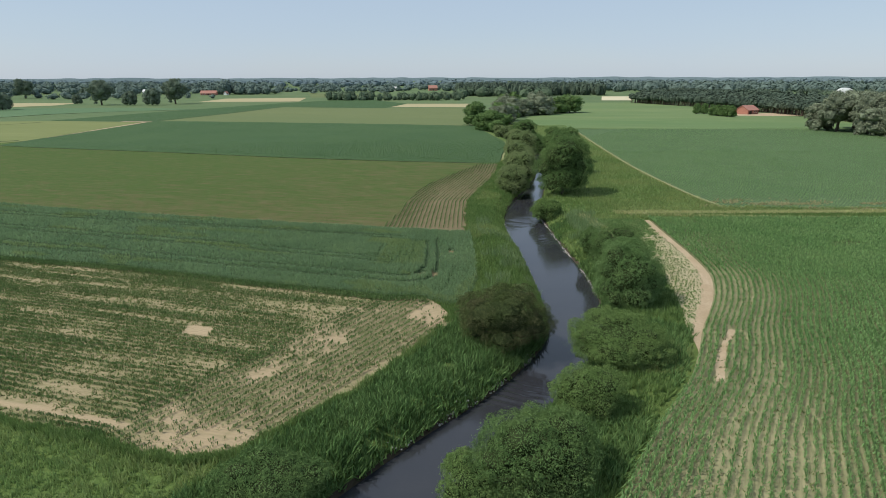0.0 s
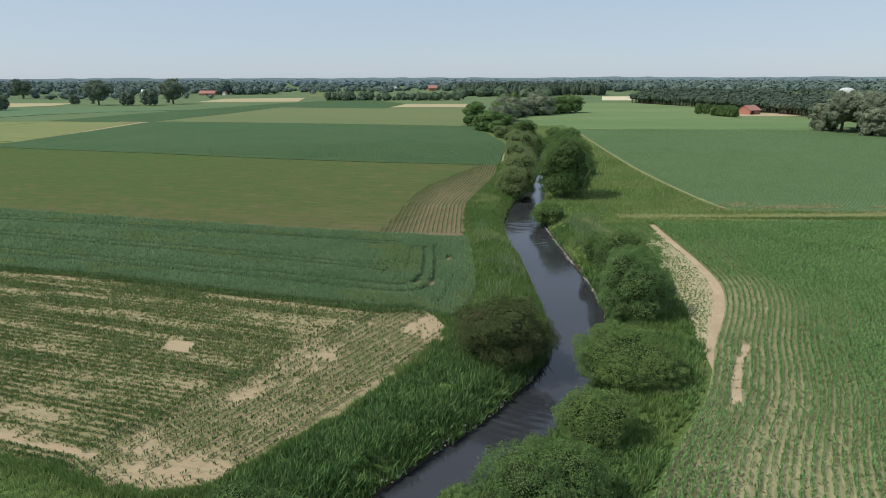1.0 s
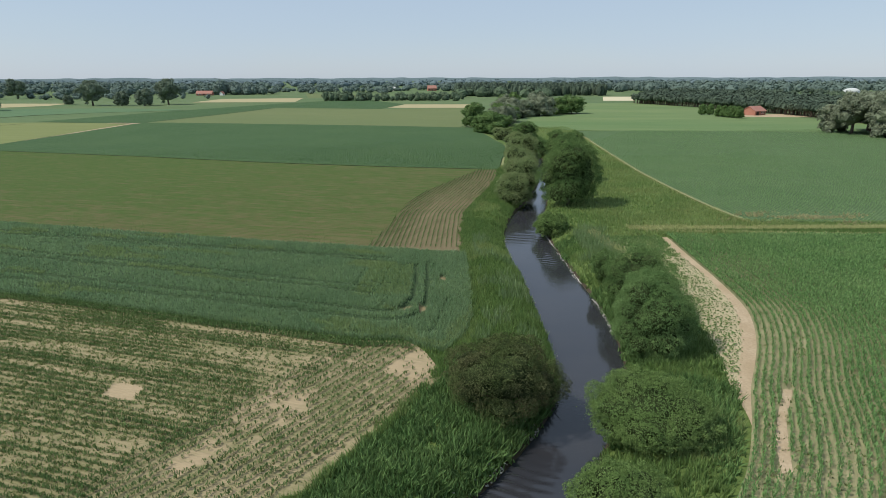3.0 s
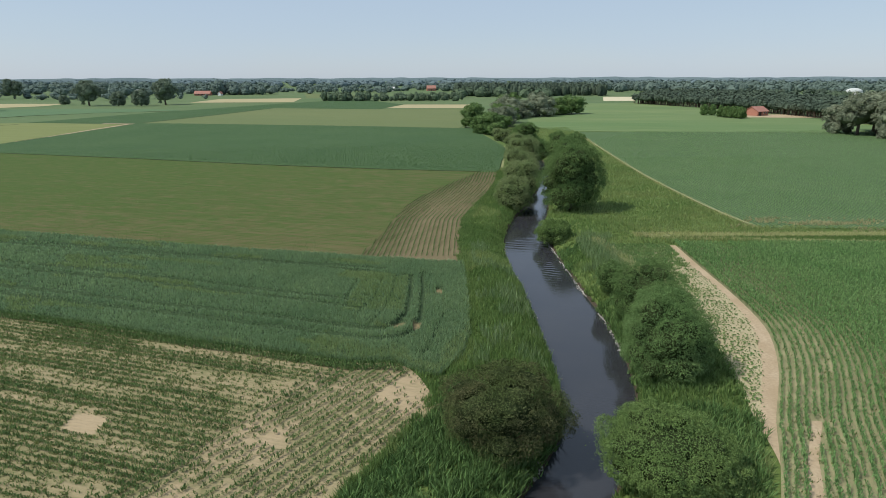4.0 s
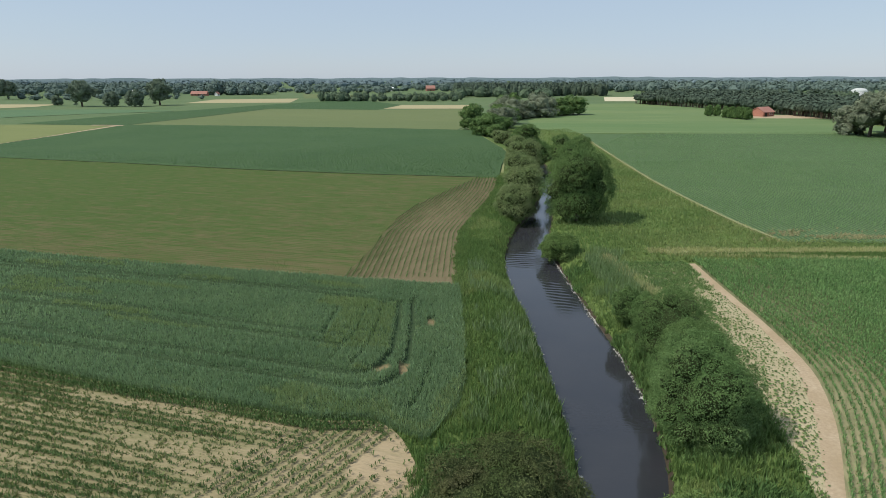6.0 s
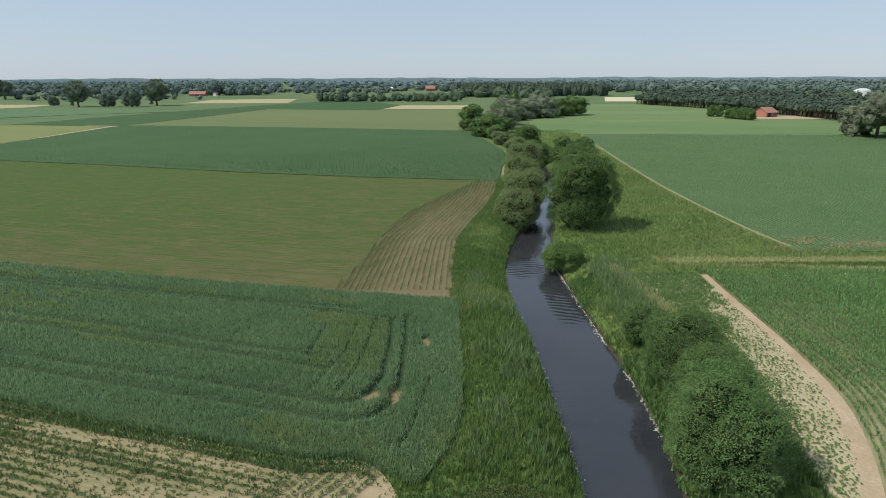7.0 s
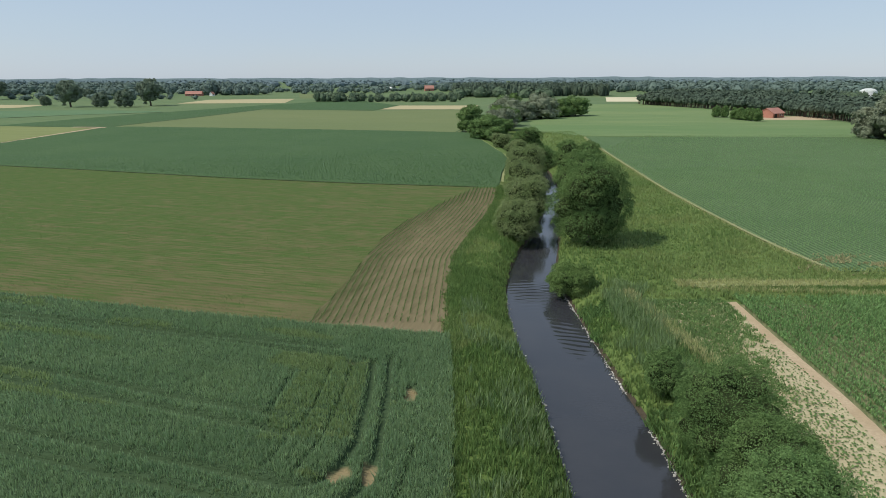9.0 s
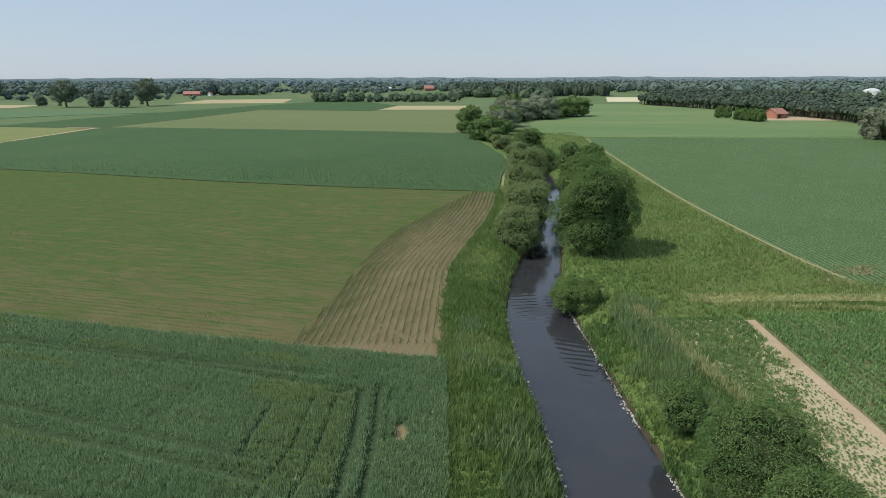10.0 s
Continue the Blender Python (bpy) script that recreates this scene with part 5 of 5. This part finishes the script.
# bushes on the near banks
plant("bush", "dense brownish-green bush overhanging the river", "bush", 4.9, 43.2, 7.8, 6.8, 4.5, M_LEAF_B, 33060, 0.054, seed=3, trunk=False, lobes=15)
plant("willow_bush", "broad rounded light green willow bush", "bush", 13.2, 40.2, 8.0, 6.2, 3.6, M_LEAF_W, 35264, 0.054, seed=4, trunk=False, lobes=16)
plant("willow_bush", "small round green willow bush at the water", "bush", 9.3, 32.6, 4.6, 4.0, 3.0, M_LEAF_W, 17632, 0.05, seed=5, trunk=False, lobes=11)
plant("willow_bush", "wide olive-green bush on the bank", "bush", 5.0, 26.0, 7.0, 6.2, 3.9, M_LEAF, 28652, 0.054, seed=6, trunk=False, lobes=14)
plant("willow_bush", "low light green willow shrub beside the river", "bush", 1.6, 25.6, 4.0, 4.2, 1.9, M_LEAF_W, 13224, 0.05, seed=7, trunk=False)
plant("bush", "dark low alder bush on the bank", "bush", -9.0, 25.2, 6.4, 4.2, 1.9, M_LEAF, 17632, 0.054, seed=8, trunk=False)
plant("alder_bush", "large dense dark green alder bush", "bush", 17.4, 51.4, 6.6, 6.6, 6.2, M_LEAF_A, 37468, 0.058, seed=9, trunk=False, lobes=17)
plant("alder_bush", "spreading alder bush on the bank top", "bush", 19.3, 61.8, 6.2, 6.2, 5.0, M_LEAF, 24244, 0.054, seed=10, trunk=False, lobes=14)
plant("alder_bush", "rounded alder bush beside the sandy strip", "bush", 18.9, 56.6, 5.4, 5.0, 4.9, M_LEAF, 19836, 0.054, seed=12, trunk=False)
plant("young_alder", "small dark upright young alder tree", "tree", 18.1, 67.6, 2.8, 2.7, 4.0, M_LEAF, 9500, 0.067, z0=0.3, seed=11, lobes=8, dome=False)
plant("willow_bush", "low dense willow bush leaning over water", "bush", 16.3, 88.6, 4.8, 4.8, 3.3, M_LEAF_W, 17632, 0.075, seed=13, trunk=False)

# trees where the river narrows
plant("alder_tree", "tall broad dark green alder tree", "tree", 21.8, 104.6, 9.4, 9.0, 12.1, M_LEAF, 34000, 0.105, z0=0.3, seed=20, lobes=22)
plant("alder_tree", "pointed alder tree behind a larger one", "tree", 26.6, 128, 8.0, 8.0, 9.2, M_LEAF, 15266, 0.128, z0=0.3, seed=21, lobes=14, dome=False)
plant("alder_tree", "mid-green alder tree on the far bank", "tree", 29.5, 145, 8.5, 8.5, 9.5, M_LEAF, 13994, 0.142, z0=0.3, seed=22, lobes=14, dome=False)
plant("grey_willow", "grey-green willow bush over the water", "bush", 13.2, 108.3, 6.0, 6.2, 5.2, M_LEAF_O, 11449, 0.100, seed=23, trunk=False)
plant("grey_willow", "light grey-green leaning willow tree", "tree", 16.0, 119.0, 7.4, 8.0, 7.0, M_LEAF_O, 11449, 0.114, seed=24)
plant("grey_willow", "pale green riverside willow", "tree", 17.8, 135, 7.6, 9.5, 7.0, M_LEAF_O, 10177, 0.121, seed=25)
plant("grey_willow", "olive riverside willow among others", "tree", 20.8, 152, 8.2, 9.5, 7.8, M_LEAF_O, 8905, 0.128, seed=26)
plant("alder_tree", "round alder crown in the tree belt", "tree", 27.5, 175, 9.0, 8.0, 7.6, M_LEAF, 8905, 0.142, seed=27)
plant("grey_willow", "low willow in the tree belt", "tree", 23.0, 182, 7.5, 7.0, 5.6, M_LEAF_O, 7632, 0.142, seed=28)
plant("alder_tree", "dark alder at the belt's bend", "tree", 28.0, 203, 9.5, 8.5, 7.4, M_LEAF, 8905, 0.157, seed=29)
plant("grey_willow", "low grey willow by the beet field", "tree", 22.0, 212, 8.0, 8.0, 5.2, M_LEAF_O, 6360, 0.157, seed=30)
for i, (x, y, w, h, m) in enumerate([(19, 236, 11, 7.5, M_LEAF), (22, 252, 12, 9.5, M_LEAF), (14.5, 262, 9, 10.0, M_LEAF), (27, 268, 11, 9.0, M_LEAF_G), (30, 290, 12, 9.5, M_LEAF), (34, 318, 13, 11.5, M_LEAF_G), (44, 330, 13, 10.5, M_LEAF_G), (55, 338, 15, 12.5, M_LEAF_G), (67, 352, 13, 9.5, M_LEAF), (77, 358, 13, 10, M_LEAF), (38, 345, 12, 12, M_LEAF)]):
    plant("alder_tree" if m is M_LEAF else "grey_willow", "leafy tree in the riverside belt" if m is M_LEAF else "greyish willow in the riverside belt", "tree", x, y, w * 1.25, w * 1.2, h * 1.08, m, 4200, 0.38, seed=40 + i, lobes=14, group="riverside belt")

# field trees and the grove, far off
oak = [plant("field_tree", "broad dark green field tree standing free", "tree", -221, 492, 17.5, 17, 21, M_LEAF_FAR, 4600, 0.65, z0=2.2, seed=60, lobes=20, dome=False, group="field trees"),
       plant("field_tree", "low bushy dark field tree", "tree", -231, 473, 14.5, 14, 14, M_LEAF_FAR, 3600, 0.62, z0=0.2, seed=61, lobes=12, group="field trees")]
for m, at in ((0, (-273, 476, 24, 0.95)), (1, (-249.5, 474, 11, 0.85)), (1, (-305, 497, 200, 0.6)), (0, (-451, 645, 130, 1.0)), (1, (-318, 410, 77, 1.0)), (1, (-300, 404, 45, 0.9)), (1, (-420, 700, 15, 0.8)), (1, (-385, 690, 80, 0.75))):
    copy_thing(oak[m], Matrix.Translation((at[0], at[1], 0)) @ Matrix.Rotation(radians(at[2]), 4, "Z") @ Matrix.Scale(at[3], 4))
grove = [plant("grove_tree", "tall pale green grove tree with bare stems", "tree", 152, 226, 15, 15, 17, M_LEAF_G, 5500, 0.38, z0=2.6, seed=63, lobes=20, group="grove"),
         plant("grove_tree", "dark green tree at the grove's edge", "tree", 150, 234, 12, 12, 11, M_LEAF_G, 3500, 0.45, z0=0.5, seed=64, lobes=12, group="grove")]
for i, (m, x, y) in enumerate([(0, 158, 217), (0, 162, 230), (0, 170, 222), (1, 164, 211), (0, 172, 205), (0, 178, 215), (1, 176, 232), (0, 184, 228), (1, 159, 207), (0, 186, 205), (0, 168, 240), (0, 159, 200), (1, 155, 212), (0, 167, 196), (0, 178, 196)]):
    copy_thing(grove[m], Matrix.Translation((x, y, 0)) @ Matrix.Rotation(i * 1.3, 4, "Z"))
row_bush = plant("orchard_bush", "rounded dark green shrub in a row", "bush", 146.5, 341, 4.6, 4.6, 6.0, M_LEAF, 2500, 0.3, seed=65, trunk=False, lobes=8, group="shrub row")
for i, (x, y) in enumerate([(150.5, 340), (149, 326), (150, 322.5), (151, 319), (152, 315.5), (153, 312)]):
    copy_thing(row_bush, Matrix.Translation((x, y, 0)) @ Matrix.Rotation(i * 1.7, 4, "Z"))


def clump_mesh(name, label, trees, mat, seed, category, per=90, leaf=0.9, core=0.82):
    """Many far trees as one object: crowns of big leaf clumps over stems."""
    r = np.random.default_rng(seed)
    T = np.array(trees, float)            # x, y, radius, height, crown base
    n = len(T)
    d = r.normal(size=(n, per, 3))
    d[..., 2] = np.abs(d[..., 2]) * 1.1 - 0.35
    d /= np.linalg.norm(d, axis=2, keepdims=True)
    rad = 0.75 + 0.4 * r.random((n, per, 1))
    mid_z, half = (T[:, 3] + T[:, 4]) / 2, (T[:, 3] - T[:, 4]) / 2
    p = np.stack([T[:, 0, None] + d[..., 0] * T[:, 2, None] * rad[..., 0], T[:, 1, None] + d[..., 1] * T[:, 2, None] * rad[..., 0], mid_z[:, None] + d[..., 2] * half[:, None] * rad[..., 0]], -1)
    nrm = d + r.normal(0, 0.25, d.shape) + (0, 0, 0.3)
    t = np.cross(nrm, r.normal(size=d.shape))
    t /= np.linalg.norm(t, axis=2, keepdims=True)
    b = np.cross(nrm, t)
    b /= np.linalg.norm(b, axis=2, keepdims=True)
    sz = (T[:, 2, None, None] * 0.33 * leaf) * (0.6 + 0.8 * r.random((n, per, 1)))
    v = np.stack([p - t * sz, p + b * sz * 0.8, p + t * sz, p - b * sz * 0.8], 2).reshape(-1, 3)
    base = (np.arange(n * per) * 4)[:, None]
    f = np.concatenate([base + [0, 1, 2], base + [0, 2, 3]])
    # the dense inside of each crown
    bv, bf = sphere_of(2 if n < 700 else 1)
    lump = core * (1 + 0.45 * (r.random((n, len(bv), 1)) - 0.5))
    cv = np.stack([T[:, 0], T[:, 1], mid_z], -1)[:, None] + bv[None] * lump * np.stack([T[:, 2], T[:, 2], half], -1)[:, None]
    f = np.concatenate([f, (bf[None] + (len(v) + np.arange(n) * len(bv))[:, None, None]).reshape(-1, 3)])
    v = np.concatenate([v, cv.reshape(-1, 3)])
    # stems: three-sided
    k = len(v)
    q = np.array([0, 2.1, 4.2])
    sv = []
    for zz in (0, 1):
        sv.append(np.stack([T[:, 0, None] + 0.18 * np.cos(q), T[:, 1, None] + 0.18 * np.sin(q), np.repeat((mid_z * zz)[:, None], 3, 1)], -1))
    sv = np.stack(sv, 1).reshape(n, 6, 3)
    sb = (k + np.arange(n) * 6)[:, None]
    sf = np.concatenate([sb + [0, 1, 4, 3], sb + [1, 2, 5, 4], sb + [2, 0, 3, 5]])
    me = mesh_of(name, np.concatenate([v, sv.reshape(-1, 3)]), [f, sf], [mat, M_BARK], np.concatenate([np.zeros(len(f)), np.ones(len(sf))]))
    return tagged(new(name, me), label, category, kind="stuff")


# pine wood behind the barn: dense edge, thinner behind
wr = np.random.default_rng(90)
edge = [(157, 487), (168, 455), (181, 418), (187, 372), (192, 339), (193, 315), (190, 288)]
trees = []
ey_, ex_ = [p[1] for p in edge][::-1], [p[0] for p in edge][::-1]
for _ in range(1500):
    y = wr.uniform(250, 640)
    x0 = np.interp(y, ey_ + [640], ex_ + [215])
    x = x0 + 2 + abs(wr.normal(0, 1)) * 70
    trees.append((x, y, wr.uniform(1.9, 3.2), wr.uniform(7.0, 9.6) * (1 + 0.08 * math.sin(x / 17)), wr.uniform(2.0, 4.0)))
for _ in range(500):
    y = wr.uniform(250, 500)
    x0 = np.interp(y, ey_, ex_)
    trees.append((x0 + wr.uniform(0, 8), y, wr.uniform(1.7, 2.6), wr.uniform(6.6, 8.8), wr.uniform(1.5, 3.0)))
clump_mesh("pine_wood", "dark dense pine wood with bare stems", trees, M_PINE, 91, "wood", per=28, leaf=0.85)


def belt(n, x0, x1, y0, y1, h0, h1, r0, r1):
    return [(wr.uniform(x0, x1), wr.uniform(y0, y1), wr.uniform(r0, r1), wr.uniform(h0, h1), wr.uniform(-0.35, -0.1) * h0) for _ in range(n)]


# woods and hedges in the distance, nearest first
near_woods = belt(34, -112, -68, 560, 592, 4.5, 9.5, 2.2, 4.8) + belt(70, -60, 22, 555, 625, 3.0, 8.0, 1.8, 4.2) + belt(40, 20, 120, 640, 760, 8, 12, 5, 8) + belt(26, 288, 322, 446, 464, 9.6, 10.6, 2.5, 3.6)
clump_mesh("hedgerow_trees", "leafy hedgerow trees between the fields", near_woods, M_HEDGE, 92, "trees", per=90, leaf=0.5)
clump_mesh("pine_wood", "dark pine wood beyond the pasture", belt(420, 20, 195, 690, 860, 12, 15.5, 2.6, 4.2), M_PINE, 97, "wood", per=30, leaf=0.75)
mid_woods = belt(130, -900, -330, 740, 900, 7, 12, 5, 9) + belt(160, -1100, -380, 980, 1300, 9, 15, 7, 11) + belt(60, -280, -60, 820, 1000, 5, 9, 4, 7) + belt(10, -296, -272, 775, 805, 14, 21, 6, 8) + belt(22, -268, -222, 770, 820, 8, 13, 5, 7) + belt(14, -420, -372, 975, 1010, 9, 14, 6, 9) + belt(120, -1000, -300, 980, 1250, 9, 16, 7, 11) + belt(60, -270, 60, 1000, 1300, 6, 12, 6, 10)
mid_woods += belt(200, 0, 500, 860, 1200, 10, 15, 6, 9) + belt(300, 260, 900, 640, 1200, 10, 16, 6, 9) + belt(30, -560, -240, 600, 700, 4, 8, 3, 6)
clump_mesh("distant_trees", "distant leafy woods across the plain", mid_woods, M_LEAF_HAZED, 93, "trees", per=60, leaf=0.55, core=0.8)
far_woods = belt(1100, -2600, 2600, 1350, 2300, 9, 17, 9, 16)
clump_mesh("far_woods", "far woods on the horizon, haze in their blue colour", far_woods, M_DISTANCE, 94, "trees", per=22, leaf=0.6, core=0.9)

# ridge on the horizon, its haze painted into the colour
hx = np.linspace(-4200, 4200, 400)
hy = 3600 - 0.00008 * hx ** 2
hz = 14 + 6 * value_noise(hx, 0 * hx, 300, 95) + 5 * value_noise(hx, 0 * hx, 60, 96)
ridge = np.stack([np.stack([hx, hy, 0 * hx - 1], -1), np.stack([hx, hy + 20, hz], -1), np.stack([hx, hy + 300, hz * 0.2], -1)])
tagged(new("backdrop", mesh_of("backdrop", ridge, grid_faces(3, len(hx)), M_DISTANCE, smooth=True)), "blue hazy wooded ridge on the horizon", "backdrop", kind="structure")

# ---------------------------------------------------------------- buildings


def box_bm(x0, x1, y0, y1, z0, z1):
    bm = bmesh.new()
    bmesh.ops.create_cube(bm, size=1.0, matrix=Matrix.Translation(((x0 + x1) / 2, (y0 + y1) / 2, (z0 + z1) / 2)) @ Matrix.Diagonal((x1 - x0, y1 - y0, z1 - z0, 1)))
    return bm


def gable_house(name, label, x, y, turn, length, width, eaves, ridge_h, wall, roof, doors=(), windows=()):
    """A gabled building: four walls with gables, two roof slabs, doors and windows on the long front (y-)."""
    thing = tagged(new(name), label, "house")
    thing.matrix_world = Matrix.Translation((x, y, 0)) @ Matrix.Rotation(radians(turn), 4, "Z")
    L, W = length / 2, width / 2
    bm = bmesh.new()
    prof = [(-W, -0.3), (W, -0.3), (W, eaves), (0, ridge_h), (-W, eaves)]
    a = [bm.verts.new((-L, py, pz)) for py, pz in prof]
    b = [bm.verts.new((L, py, pz)) for py, pz in prof]
    bm.faces.new(a[::-1]), bm.faces.new(b)
    for i in range(5):
        bm.faces.new((a[i], a[(i + 1) % 5], b[(i + 1) % 5], b[i]))
    part("wall", bm, wall, thing)
    for side in (-1, 1):
        bm = bmesh.new()
        out, up = W + 0.5, (ridge_h - eaves) / W
        v = []
        for xx in (-L - 0.4, L + 0.4):
            for yy, zz in ((side * out, eaves - 0.5 * up), (0, ridge_h)):
                v += [bm.verts.new((xx, yy, zz + 0.06)), bm.verts.new((xx, yy, zz + 0.24))]
        for f in ((0, 2, 6, 4), (1, 5, 7, 3), (0, 1, 3, 2), (4, 6, 7, 5), (0, 4, 5, 1), (2, 3, 7, 6)):
            bm.faces.new([v[i] for i in f])
        bmesh.ops.recalc_face_normals(bm, faces=bm.faces)
        part("roof", bm, roof, thing)
    for cx, w, h in doors:
        part("door", box_bm(cx - w / 2, cx + w / 2, -W - 0.06, -W + 0.02, 0, h), M_DARK, thing, "dark timber door")
    for cx, cz in windows:
        wnd = part("window", box_bm(cx - 0.6, cx + 0.6, -W - 0.05, -W + 0.02, cz, cz + 1.2), M_WHITE, thing, "white window")
        part("pane", box_bm(cx - 0.5, cx + 0.5, -W - 0.07, -W - 0.04, cz + 0.1, cz + 1.1), M_DARK, wnd)
    return thing


gable_house("barn", "red brick barn with clay tile roof", 174.5, 339, 30, 9.6, 7.6, 2.4, 4.7, M_BRICK, M_ROOF, doors=[(-2.5, 2.2, 2.1)], windows=[(1.2, 0.9), (3.2, 0.9)])
gable_house("farmhouse", "long farmhouse with bright red roof", -294, 752, 4, 19, 8, 2.4, 5.4, M_BRICK, M_ROOF, doors=[(0, 1.4, 2.2)], windows=[(-7, 0.9), (-4, 0.9), (4, 0.9), (7, 0.9)])
gable_house("cottage", "white gabled cottage beside the farmhouse", -272, 750, 80, 5, 4, 2.5, 4.6, M_WHITE, M_ROOF, windows=[(0, 1)])
gable_house("farmhouse", "red-roofed farmhouse among distant trees", -16, 985, 10, 14, 10, 4.0, 8.2, M_BRICK, M_ROOF, doors=[(0, 1.4, 2.2)], windows=[(-5, 1.2), (5, 1.2)])
gable_house("cottage", "low white house in distant trees", -82, 990, -8, 13, 8, 3.2, 6.0, M_WHITE, M_WHITE, windows=[(-3, 1), (3, 1)])
gable_house("cottage", "white distant house beyond the fields", -395, 800, 10, 10, 8, 3.4, 6.0, M_WHITE, M_WHITE, windows=[(-2, 1), (2, 1)])
gable_house("cottage", "pale house with red roof in far hedges", -590, 880, 0, 16, 9, 3.2, 6.8, M_WHITE, M_ROOF, windows=[(-4, 1), (4, 1)])
dome_shed = tagged(new("storage_dome"), "white domed storage tank behind the wood", "tank")
dome_shed.location = (320, 475, -0.3)
part("wall", (lambda b: (bmesh.ops.create_cone(b, cap_ends=True, segments=40, radius1=5.7, radius2=5.7, depth=9.4, matrix=Matrix.Translation((0, 0, 4.7))), b)[1])(bmesh.new()), M_WHITE, dome_shed)
bm = bmesh.new()
bmesh.ops.create_uvsphere(bm, u_segments=40, v_segments=20, radius=5.7, matrix=Matrix.Translation((0, 0, 9.4)) @ Matrix.Diagonal((1, 1, 0.5, 1)))
for f in bm.faces:
    f.smooth = True
part("dome", bm, M_PALE_ROOF, dome_shed)

# ---------------------------------------------------------------- true size
for ob in list(scene.objects):
    if ob.parent is None and ob.type in {"MESH", "EMPTY"}:
        ob.matrix_basis = Matrix.Scale(UNIT, 4) @ ob.matrix_basis
